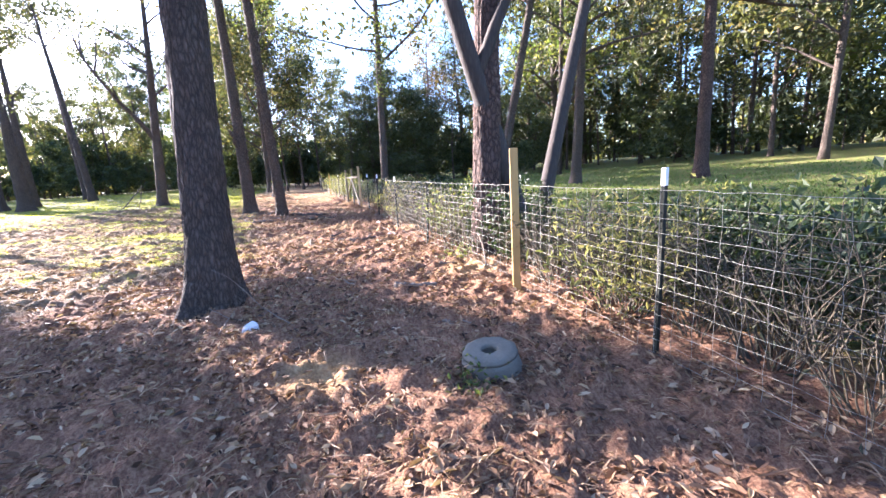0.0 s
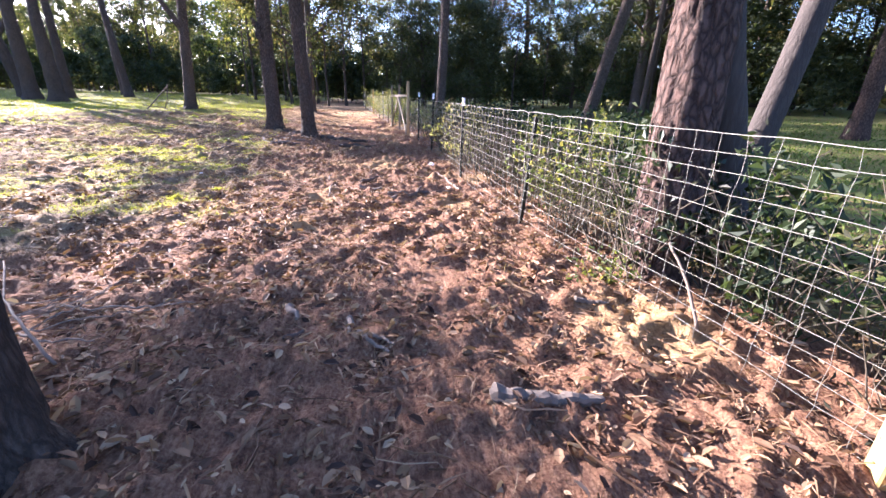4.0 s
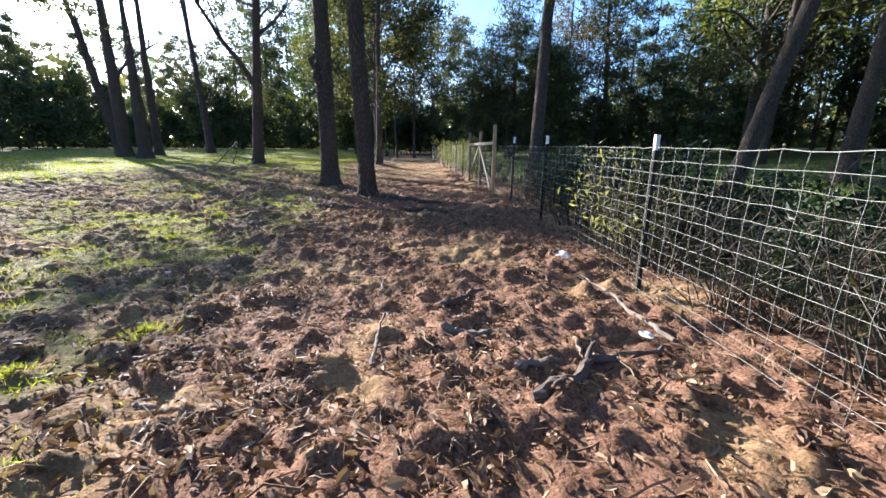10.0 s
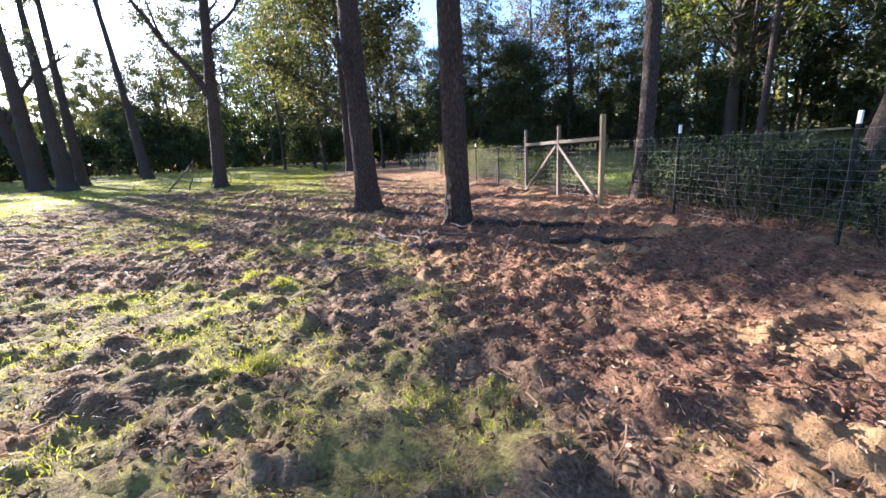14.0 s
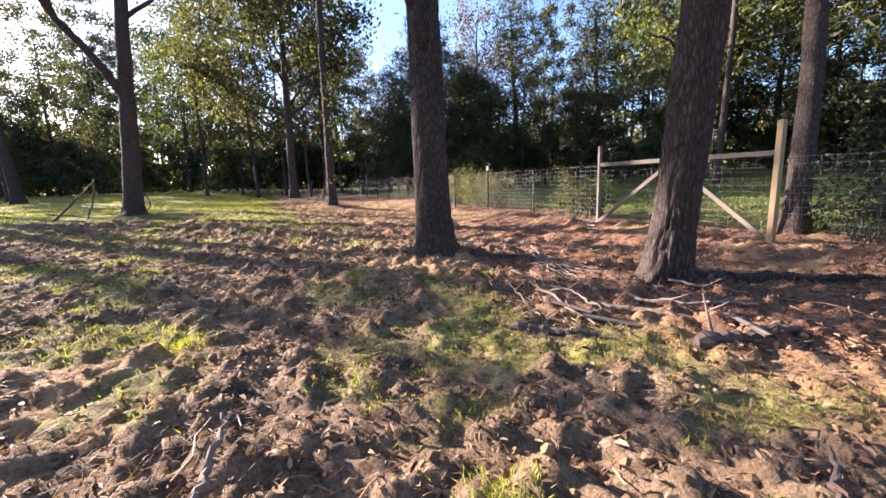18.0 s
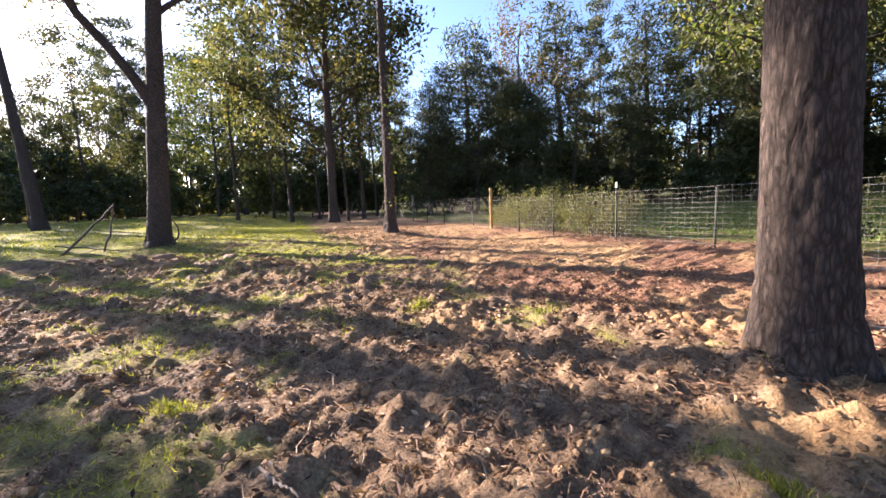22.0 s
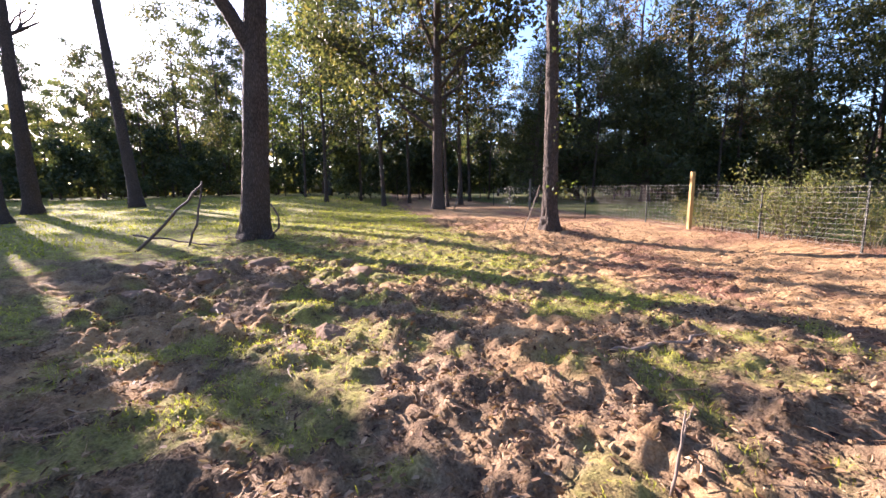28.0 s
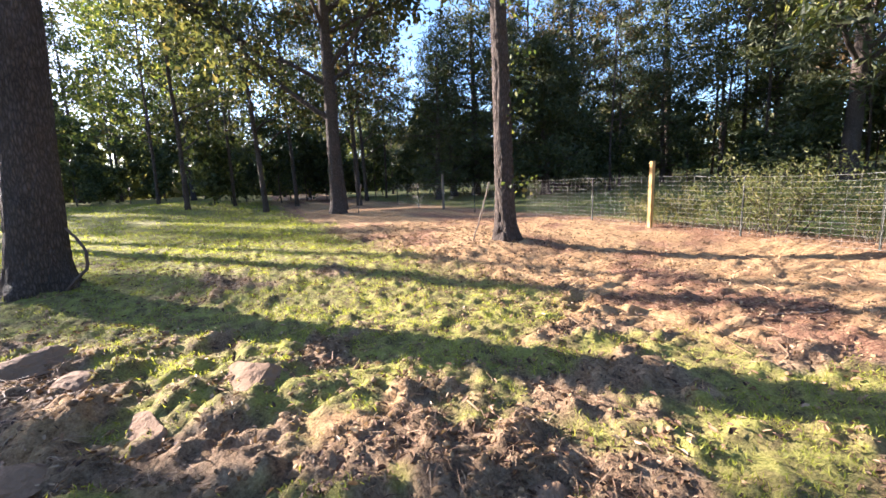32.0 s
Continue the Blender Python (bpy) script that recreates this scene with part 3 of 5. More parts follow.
    # small twigs
    at = scatter(rg, 5200, -10, 3.0, 0.8, 36, lambda x, y: near(x, y) * bare(x, y, 0.7, 0.4, 0.3))
    pieces = []
    for p in at:
        a, long = rg.uniform(0, 6.28), rg.uniform(0.06, 0.38)
        t = np.linspace(-0.5, 0.5, 4)
        bend = rg.normal(0, 0.06 * long, 4)
        x, y = p[0] + t * long * math.cos(a) - bend * math.sin(a), p[1] + t * long * math.sin(a) + bend * math.cos(a)
        z = p[2] + 0.012 + t * long * rg.normal(0, 0.12)
        pieces.append(tube(np.stack([x, y, z], -1), rg.uniform(0.002, 0.006), 3, cap=False))
    tagged(new("twigs", mesh_from("twigs", *joined(pieces), STRAW)), "small dry twigs strewn over the ground", "twigs", kind="stuff")


build_ground_cover()


# ---- trees ----
def wander(rg, start, way, length, steps, bend, lift=0.0):
    p, d, out = np.array(start, float), np.array(way, float), [np.array(start, float)]
    d /= np.linalg.norm(d)
    for _ in range(steps):
        d = d + rg.normal(0, bend, 3) + (0, 0, lift)
        d /= np.linalg.norm(d)
        p = p + d * length / steps
        out.append(p.copy())
    return np.array(out)


def make_tree(name, seed, height, radius, bark_mat, leaf_mat, label, lean=(0, 0), crown_from=0.4, limbs=14, spread=0.32, twigs=5, per_twig=4, leaf=0.22, sides=12, flare=1.5, kind="oak", wave=0.05, cloud=0.55, extra_limbs=(), single_limbs=True):
    """A tree at the origin: trunk with flared foot, limbs, and a crown of single leaves."""
    rg = np.random.RandomState(seed)
    top = tagged(new(name), label, "tree")
    close = sides >= 24
    steps = 170 if close else (26 if single_limbs else 14)
    s = np.linspace(0, 1, steps + 1) ** (1.6 if close else 1.25)
    z = s * height - 0.15
    knots = np.cumsum(rg.normal(0, wave, (27, 2)), 0)
    wob = np.stack([np.interp(s, np.linspace(0, 1, 27), knots[:, k]) for k in (0, 1)], -1) * s[:, None]
    trunk = np.stack([lean[0] * s * height + wob[:, 0], lean[1] * s * height + wob[:, 1], z], -1)
    rad = radius * ((1 - s) ** 0.75 * 0.9 + 0.1) * (1 + (flare - 1) * np.exp(-np.maximum(z, 0) / 0.28))
    n_side = sides
    if close:
        n_side = 84
        tv, tf = tube(trunk, rad, n_side, seed, 0.0)
        turn = np.tile(np.linspace(0, 2 * np.pi, n_side, endpoint=False), steps + 1)
        row = np.repeat(np.arange(steps + 1), n_side)
        zz = trunk[row, 2]
        u = np.cos(turn) * radius / 0.045
        cells = int(2 * np.pi * radius / (0.055 if bark_mat is BARK else 0.08))
        plates = np.abs(ring_noise(turn + 0.12 * fbm(zz, turn * 0, 0.3, 2, seed), zz / (0.22 if bark_mat is BARK else 0.14), cells, seed))
        ridge = np.minimum(plates * 5, 1) + 0.3 * ring_noise(turn, zz / 0.05, cells * 3, seed + 5) - 0.6
        lobes = np.exp(-np.maximum(zz, 0) / 0.22) * (0.14 * np.cos(5 * turn + seed) + 0.10 * np.cos(3 * turn + 2 * seed))
        tv[: len(row)] += (tv[: len(row)] - trunk[row]) * (0.023 / radius * ridge + lobes + 0.10 * fbm(u * 0.12 + 5, zz, 0.9, 2, seed))[:, None]
    else:
        tv, tf = tube(trunk, rad, n_side, seed, 0.10)
    pieces = [(tv, tf)]
    limb_sets, ends = [], []

    def add_limb(start, way, length, r0, depth=0):
        steps_here = (7 if single_limbs else 5) if depth == 0 else 4
        line = wander(rg, start, way, length, steps_here, 0.13, 0.02 if kind == "oak" else -0.02)
        piece = tube(line, np.linspace(r0, r0 * 0.25, len(line)), (6 if single_limbs else 3) if depth == 0 else 3, cap=False)
        if depth == 0:
            limb_sets.append([piece])
            for k in range(twigs):
                at = 2 + int(rg.rand() * (len(line) - 3))
                side = rg.normal(size=3) * (1, 1, 0.5)
                add_limb(line[at], way + 0.9 * side / np.linalg.norm(side), length * rg.uniform(0.25, 0.5), r0 * 0.4, 1)
            ends.extend(line[4:])
        else:
            if single_limbs:
                limb_sets[-1].append(piece)
            ends.extend(line[2:])

    for n in range(limbs):
        f = crown_from + (1 - crown_from) * (n + rg.rand()) / limbs
        k = min(int(np.searchsorted(s, f)), steps)
        a = rg.uniform(0, 2 * math.pi) if kind == "oak" else n * 2.4
        rise = rg.uniform(0.35, 0.9) if kind == "oak" else rg.uniform(-0.05, 0.35)
        long = height * spread * (1.15 - 0.75 * (f - crown_from) / (1 - crown_from)) * rg.uniform(0.7, 1.15)
        add_limb(trunk[k], np.array((math.cos(a), math.sin(a), rise)), long, max(rad[k] * 0.45, 0.015))
    for z0, way, long, r0 in extra_limbs:
        k = int(np.argmin(np.abs(trunk[:, 2] - z0)))
        add_limb(trunk[k], np.array(way, float), long, r0)
    part("trunk", joined(pieces), bark_mat, top)
    if single_limbs:
        for pieces in limb_sets:
            part("limb", joined(pieces), bark_mat, top)
    else:
        tagged(part("branchwork", joined([p for pieces in limb_sets for p in pieces]), bark_mat, top), kind="stuff")
    ends = np.array(ends)
    pick = ends[rg.randint(0, len(ends), int(len(ends) * per_twig))]
    c = pick + rg.normal(0, cloud, pick.shape) * (1, 1, 0.7)
    if kind == "pine":
        lv = leaves(c, rg.uniform(0.7, 1.3, len(c)) * leaf, rg, 0.16, 0.3)
    else:
        lv = leaves(c, rg.uniform(0.6, 1.3, len(c)) * leaf, rg, 0.6, 0.3)
    tagged(part("crown", mesh_from("crown", *lv, leaf_mat), leaf_mat, top), kind="stuff")
    return top


def stand(ob, x, y, turn=0.0, size=1.0, sink=0.0):
    ob.matrix_basis = Matrix.Translation((x, y, float(broad_z(x, y)) - sink)) @ pose(0, 0, 0, 0, 0, turn) @ Matrix.Scale(size, 4)
    return ob


# the trees beside the path
stand(make_tree("oak_tree", 1, 19, 0.218, BARK, LEAF_OAK, "tall dark furrowed trunk rising from leaf litter by the path", crown_from=0.5, lean=(0.025, 0.11), sides=28, flare=1.5, wave=0.012), -0.17, 5.10)
knotted = stand(make_tree("oak_tree", 2, 18, 0.24, BARK, LEAF_OAK, "grey-brown furrowed trunk with a knot and spreading foot", per_twig=9, leaf=0.27, limbs=22, spread=0.38, crown_from=0.5, lean=(-0.006, 0.023), sides=28, flare=1.4, wave=0.015), -2.39, 19.7)
stand(make_tree("oak_tree", 3, 18, 0.19, BARK, LEAF_OAK, "slightly leaning trunk beside a heap of cut branches", per_twig=9, leaf=0.27, limbs=22, spread=0.38, crown_from=0.5, lean=(-0.02, -0.11), sides=28, flare=1.35, wave=0.015), -0.83, 17.20)
stand(make_tree("forked_oak_tree", 4, 16, 0.32, BARK, LEAF_OAK, "dark forked tree on the lawn with a low limb", crown_from=0.42, lean=(0.06, 0.05), sides=24, flare=1.35, wave=0.015, extra_limbs=[(4.2, (-0.62, -0.1, 0.9), 7, 0.19)]), -10.3, 32.8)
stand(make_tree("young_oak_tree", 5, 15, 0.19, BARK, LEAF_LIGHT, "slim tree with yellowing leaves at the edge of the lawn", per_twig=5, leaf=0.16, crown_from=0.62, limbs=14, spread=0.2, lean=(0.016, 0.05), sides=24, wave=0.035), -2.98, 32.6)
stand(make_tree("oak_tree", 6, 17, 0.28, BARK, LEAF_OAK, "tall leafy tree where the lawn meets the wood", per_twig=30, leaf=0.28, limbs=20, twigs=7, cloud=0.65, crown_from=0.2, lean=(0.004, -0.02), sides=16, wave=0.02), -4.7, 43.0)
part("broken_stub", tube([(-0.16, -0.09, 3.2), (-0.25, -0.13, 3.28), (-0.31, -0.16, 3.40), (-0.33, -0.17, 3.46)], [0.11, 0.085, 0.07, 0.045], 10, 3, 0.25), BARK, knotted, "stub of a broken limb")
part("burl", tube([(-0.10, -0.12, 2.7), (-0.20, -0.16, 2.95), (-0.17, -0.12, 3.25)], [0.05, 0.10, 0.06], 10, 4, 0.2), BARK, knotted)
# behind the fence
stand(make_tree("pine_tree", 7, 22, 0.225, PINE_BARK, LEAF_PINE, "big pine with thick plated bark close behind the fence", crown_from=0.6, kind="pine", lean=(0.10, 0.157), sides=28, wave=0.01, flare=1.2), 3.40, 6.69)
stand(make_tree("oak_tree", 8, 15, 0.17, SMOOTH_BARK, LEAF_OAK, "smooth leaning trunk crossing a pine behind the fence", crown_from=0.4, lean=(-0.28, 0.02), sides=18, wave=0.03, extra_limbs=[(2.7, (0.30, 0.1, 1.0), 6.0, 0.105)]), 4.32, 6.95)
stand(make_tree("oak_tree", 9, 15, 0.14, SMOOTH_BARK, LEAF_OAK, "slender trunk leaning away beside a pine behind the fence", per_twig=7, leaf=0.26, crown_from=0.45, lean=(0.33, 0.15), sides=16, wave=0.03), 4.72, 7.6)
stand(make_tree("crooked_tree", 10, 14, 0.17, BARK, LEAF_OAK, "dark crooked trunk wrapped in ivy just behind the fence", per_twig=9, leaf=0.27, limbs=22, spread=0.38, crown_from=0.4, lean=(0.039, 0.02), sides=16, wave=0.075), 3.25, 18.55)
stand(make_tree("oak_tree", 11, 17, 0.30, BARK, LEAF_OAK, "grey trunk standing in the field behind the fence", per_twig=14, limbs=22, leaf=0.3, crown_from=0.4, lean=(0.012, -0.05), sides=16, wave=0.03), 14.9, 22.2)
stand(make_tree("oak_tree", 12, 16, 0.22, BARK, LEAF_OAK, "dark trunk leaning over the field behind the fence", per_twig=14, limbs=22, leaf=0.3, crown_from=0.45, lean=(0.16, -0.12), sides=16, wave=0.03), 8.5, 18.6)
stand(make_tree("pine_tree", 13, 22, 0.32, PINE_BARK, LEAF_PINE, "dark pine at the edge of the field", per_twig=12, leaf=0.5, crown_from=0.35, kind="pine", sides=14, wave=0.02), 19.0, 17.5)
# sunward trees over the lawn, whose shadows cross the path
stand(make_tree("oak_tree", 14, 19, 0.34, BARK, LEAF_OAK, "tall tree leaning over the lawn against the light", per_twig=7, leaf=0.3, crown_from=0.72, lean=(-0.10, 0.05), sides=14, wave=0.03), -22.0, 49.0)
stand(make_tree("oak_tree", 15, 18, 0.26, BARK, LEAF_OAK, "slim twin of a leaning tree over the lawn", per_twig=7, leaf=0.3, crown_from=0.74, lean=(-0.06, 0.05), sides=14, wave=0.03), -24.5, 53.0)
stand(make_tree("oak_tree", 16, 14.8, 0.45, BARK, LEAF_OAK, "broad many-limbed tree against the sun", per_twig=2, leaf=0.2, limbs=8, spread=0.1, crown_from=0.5, lean=(-0.11, -0.10), sides=16, wave=0.03, extra_limbs=[(4.5, (0.62, 0.42, 1.3), 7.4, 0.2), (5.5, (-0.5, -0.2, 1.3), 6, 0.18), (6.0, (0.2, -0.3, 1.4), 6, 0.16)]), -27.95, 45.21)
# girth, crown and side limb sized for the shadow strip it casts
stand(make_tree("oak_tree", 17, 16.5, 0.52, BARK, LEAF_OAK, "tall dark tree at the lawn's far side", per_twig=9, limbs=16, spread=0.055, cloud=0.3, crown_from=0.72, sides=14, wave=0.01, extra_limbs=[(11.2, (-0.725, -0.688, -0.1), 0.9, 0.06)]), -25.46, 42.33)
# placed, and its crown spread, to throw shade on path and fence
stand(make_tree("oak_tree", 18, 17, 0.36, BARK, LEAF_OAK, "tall dark tree against the bright sky", per_twig=11, limbs=18, spread=0.10, cloud=0.28, crown_from=0.72, sides=14, wave=0.01), -24.66, 45.20)
# the two upper limbs are added to shade bushes behind the fence
stand(make_tree("oak_tree", 31, 14, 0.40, BARK, LEAF_OAK, "big shady tree on the lawn against the sun", per_twig=18, cloud=0.35, leaf=0.34, limbs=20, spread=0.085, crown_from=0.45, lean=(-0.01, 0.0), sides=16, wave=0.02, extra_limbs=[(11.7, (0.73, 0.68, 0.12), 4.6, 0.08), (12.5, (0.73, 0.68, 0.08), 4.2, 0.07)]), -19.71, 23.05)
# side limbs shaped to match shadow patches on the path
stand(make_tree("oak_tree", 32, 11.2, 0.24, BARK, LEAF_OAK, "slim tall dark tree on the lawn against the sun", per_twig=20, leaf=0.2, limbs=8, spread=0.04, crown_from=0.85, cloud=0.32, sides=14, wave=0.01, twigs=2, extra_limbs=[(9.0, (0.725, 0.688, -0.40), 4.9, 0.06), (8.9, (0.725, 0.688, -0.46), 4.0, 0.06), (10.1, (0.725, 0.688, -0.05), 1.5, 0.03)]), -20.05, 26.76)
stand(make_tree("oak_tree", 33, 17, 0.30, BARK, LEAF_OAK, "dark tree standing off the lawn's edge", per_twig=8, leaf=0.3, spread=0.2, crown_from=0.4, sides=14, wave=0.03), -16.5, 14.0)
# unseen tree, added only for the shadow strip it casts
stand(make_tree("oak_tree", 39, 12.5, 0.50, BARK, LEAF_OAK, "slim straight tree added beyond the lawn to cast a shadow strip", per_twig=8, limbs=9, spread=0.06, cloud=0.3, crown_from=0.9, sides=12, wave=0.008), -22.52, 40.47)
# trees of the wood that stand out
stand(make_tree("oak_tree", 34, 20, 0.42, BARK, LEAF_LIGHT, "wide old oak with yellow-green crown beyond the field", per_twig=9, leaf=0.42, crown_from=0.2, limbs=20, spread=0.36, sides=14, wave=0.03), 22.8, 38.3)
stand(make_tree("cedar_tree", 35, 10, 0.30, BARK, LEAF_PINE, "dense dark evergreen behind the fence", per_twig=26, leaf=0.5, crown_from=0.05, limbs=30, spread=0.3, kind="pine", sides=12), 11.0, 50.0)
EVERGREEN = stand(make_tree("cedar_tree", 36, 13, 0.26, BARK, LEAF_PINE, "tall dense dark evergreen at the edge of the wood", per_twig=9, leaf=0.5, crown_from=0.06, limbs=30, spread=0.19, kind="pine", sides=12), 6.5, 56.0)
stand(make_tree("birch_tree", 37, 22, 0.22, SMOOTH_BARK, LEAF_LIGHT, "tall pale tree with sunlit yellow-green leaves", per_twig=9, leaf=0.4, crown_from=0.25, limbs=20, spread=0.15, sides=10), -13.5, 68.0)
stand(make_tree("maple_tree", 38, 19, 0.24, BARK, LEAF_RUST, "half-bare tree with rusty leaves behind the fence", per_twig=4, leaf=0.3, crown_from=0.25, limbs=30, twigs=7, spread=0.28, sides=10), 14.5, 58.0)


def climbing_ivy(ob, seed, low, high, count, way):
    """Ivy leaves on one side of a trunk."""
    rg = np.random.RandomState(seed)
    z = rg.uniform(low, high, count)
    c = np.stack([way[0] * rg.uniform(0.1, 0.55, count) + rg.normal(0, 0.13, count), way[1] * rg.uniform(0.1, 0.5, count) + rg.normal(0, 0.13, count), z], -1)
    c = c[fbm(z, z * 0, 0.8, 2, seed) > -0.08]
    tagged(part("ivy", mesh_from("ivy", *leaves(c, rg.uniform(0.06, 0.13, len(c)), rg, 0.75, 0.2), LEAF_LIGHT), LEAF_LIGHT, ob, "yellow-green climbing ivy"), kind="stuff")


for ob in list(scene.objects):
    if ob.name == "young_oak_tree":
        climbing_ivy(ob, 3, 0.8, 6.5, 420, (1.0, -0.4))
    elif ob.name == "crooked_tree":
        climbing_ivy(ob, 4, 3.0, 8.0, 500, (0.8, -0.5))


# ---- the wood ----
def wood():
    rg = np.random.RandomState(12)
    far = dict(sides=8, single_limbs=False)
    kinds = [
        make_tree("oak_tree", 21, 19, 0.17, BARK, LEAF_OAK, "leafy green oak in the wood", crown_from=0.16, limbs=16, spread=0.26, twigs=4, per_twig=15, leaf=0.33, cloud=0.7, **far),
        make_tree("oak_tree", 22, 16, 0.12, BARK, LEAF_LIGHT, "sunlit yellow-green tree in the wood", crown_from=0.16, limbs=14, spread=0.24, twigs=4, per_twig=15, leaf=0.3, cloud=0.65, **far),
        make_tree("pine_tree", 23, 23, 0.16, BARK, LEAF_PINE, "tall dark pine in the wood", crown_from=0.22, limbs=24, spread=0.17, twigs=3, per_twig=11, leaf=0.80, kind="pine", cloud=0.45, **far),
        make_tree("pine_tree", 24, 20, 0.13, BARK, LEAF_PINE, "slim pine with a sparse ragged crown", crown_from=0.25, limbs=26, spread=0.17, twigs=3, per_twig=10, leaf=0.74, kind="pine", cloud=0.45, **far),
        make_tree("maple_tree", 25, 14, 0.11, BARK, LEAF_RUST, "half-bare tree with rusty autumn leaves", crown_from=0.22, limbs=16, spread=0.28, twigs=5, per_twig=4, leaf=0.26, **far),
        make_tree("sapling", 26, 8, 0.06, BARK, LEAF_THICKET_HAZY, "leafy dark sapling under the taller trees", crown_from=0.04, limbs=18, spread=0.28, twigs=3, per_twig=7, leaf=0.48, cloud=0.45, **far),
        make_tree("sapling", 27, 5, 0.05, BARK, LEAF_THICKET_HAZY, "dense dark thicket at the foot of the wood", crown_from=0.02, limbs=18, spread=0.42, twigs=3, per_twig=7, leaf=0.48, cloud=0.45, **far),
    ]
    taken = []

    def plant(k, x, y, size, gap):
        if any((x - u) ** 2 + (y - v) ** 2 < gap for u, v in taken):
            return
        taken.append((x, y))
        m = Matrix.Translation((x, y, float(broad_z(x, y)) - 0.1)) @ pose(0, 0, 0, rg.uniform(-2, 2), rg.uniform(-2, 2), rg.uniform(0, 360)) @ Matrix.Scale(size, 4)
        tagged(copy_thing(kinds[k], m), group="trees of the wood")

    def spot(a, d):
        return -2 + d * math.sin(radians(a)), 8 + d * math.cos(radians(a)) * (1.0 if a > 20 else 1.15)

    # round the lawn, and round the field behind the fence
    for n in range(156):
        side = rg.rand()
        if side < 0.42:
            a, d = rg.uniform(-75, 6), rg.uniform(62, 88)
        elif side < 0.93:
            a = rg.uniform(4, 95)
            d = rg.uniform(44, 80) if a < 30 else rg.uniform(30, 70)
        else:
            a, d = rg.uniform(95, 285), rg.uniform(26, 50)
        size = rg.uniform(0.85, 1.3)
        if 5 < a < 37:
            d, size = rg.uniform(56, 84), rg.uniform(0.5, 0.72) if 10 < a < 32 else rg.uniform(0.65, 0.95)
        k = rg.choice(5, p=[0.30, 0.17, 0.27, 0.18, 0.08])
        if -58 < a < -26:
            size = rg.uniform(12.0, 16.0) / (19, 16, 23, 20, 14)[k]
        plant(k, *spot(a, d), size, 6)
    for n in range(26):
        k = rg.choice(4)
        plant(k, *spot(rg.uniform(-60, -22), rg.uniform(60, 76)), rg.uniform(11.0, 15.0) / (19, 16, 23, 20)[k], 5)
    # the dark group where the lawn meets the fence line
    for x, y, k, size in ((-7.5, 50, 0, 0.85), (-2.2, 51, 0, 0.9), (-5.6, 55, 2, 0.8), (-0.4, 57, 0, 0.85), (-9.5, 57, 3, 0.85), (-3.6, 47.5, 4, 0.95), (-11.5, 52, 0, 0.8), (2.2, 61, 3, 0.75), (-14.5, 60, 1, 1.0)):
        plant(k, x, y, size, 1)
    # dense evergreens beyond the field
    for x, y, size in ((3.5, 52, 0.8), (8.5, 56, 1.3), (13.5, 52, 0.75), (19, 56, 1.5), (22.5, 50, 0.8), (28, 54, 1.5), (16, 62, 1.2), (32, 47, 1.1), (27, 43, 0.6), (37, 41, 1.3), (38, 33, 0.8), (41, 27, 1.3)):
        m = Matrix.Translation((x, y, float(broad_z(x, y)) - 0.1)) @ pose(0, 0, 0, 0, 0, rg.uniform(0, 360)) @ Matrix.Scale(size, 4)
        tagged(copy_thing(EVERGREEN, m), group="evergreens beyond the field")
    for x, y, k, size in ((7, 50, 2, 0.55), (11.5, 55, 3, 0.65), (15, 48, 4, 0.85), (20, 52, 2, 0.7), (25, 47, 0, 0.7), (30, 51, 3, 0.95), (34, 44, 2, 0.9), (24, 57, 2, 0.9), (37, 37, 0, 0.85), (29, 40, 4, 1.0)):
        plant(k, x, y, size, 1)
    # thicket under them
    for n in range(88):
        a = rg.uniform(-75, 95) if n % 2 else rg.uniform(-72, -5)
        plant(5 + int(rg.rand() < 0.55), *spot(a, rg.uniform(64, 84) if a < 10 else rg.uniform(42, 78)), rg.uniform(0.75, 1.25), 3)
    for n in range(64):
        a = -72 + 80 * (n + rg.rand()) / 64
        plant(5 if n % 3 else 6, *spot(a, rg.uniform(54, 64) if a < -12 else rg.uniform(44, 54)), rg.uniform(0.55, 0.95), 1.5)
    for n in range(34):
        a = 8 + 84 * (n + rg.rand()) / 34
        plant(5 if n % 2 else 6, *spot(a, rg.uniform(46, 56) if a < 34 else rg.uniform(36, 48)), rg.uniform(0.6, 1.0), 1.5)
    for k, ob in enumerate(kinds):
        tagged(stand(ob, -30 + 9 * k, 72 + 3 * (k % 2), 0), group="trees of the wood")
    # the far wood, one mass of leaves
    a = rg.uniform(0, 2 * math.pi, 46000)
    d = rg.uniform(86, 140, len(a))
    hgt = 15 * rg.rand(len(a)) ** 2.0 * (0.8 + 0.5 * vnoise(a * 30, d * 0.0, 5))
    x, y = -2 + d * np.sin(a), 10 + d * np.cos(a)
    at = np.stack([x, y, broad_z(x, y) + hgt], -1)
    tagged(new("far_wood", mesh_from("far_wood", *leaves(at, rg.uniform(1.2, 2.6, len(at)), rg, 0.7, 0.3), LEAF_OAK)), "dense far woodland closing the view", "wood", kind="stuff")


wood()


# ---- fence ----
def box(x, y, z, lx, ly, lz, bevel=0.006):
    bm = bmesh.new()
    bmesh.ops.create_cube(bm, size=1.0, matrix=Matrix.Translation((x, y, z)) @ Matrix.Diagonal((lx, ly, lz, 1)))
    bmesh.ops.bevel(bm, geom=list(bm.edges), offset=bevel, segments=1, affect="EDGES")
    return bm


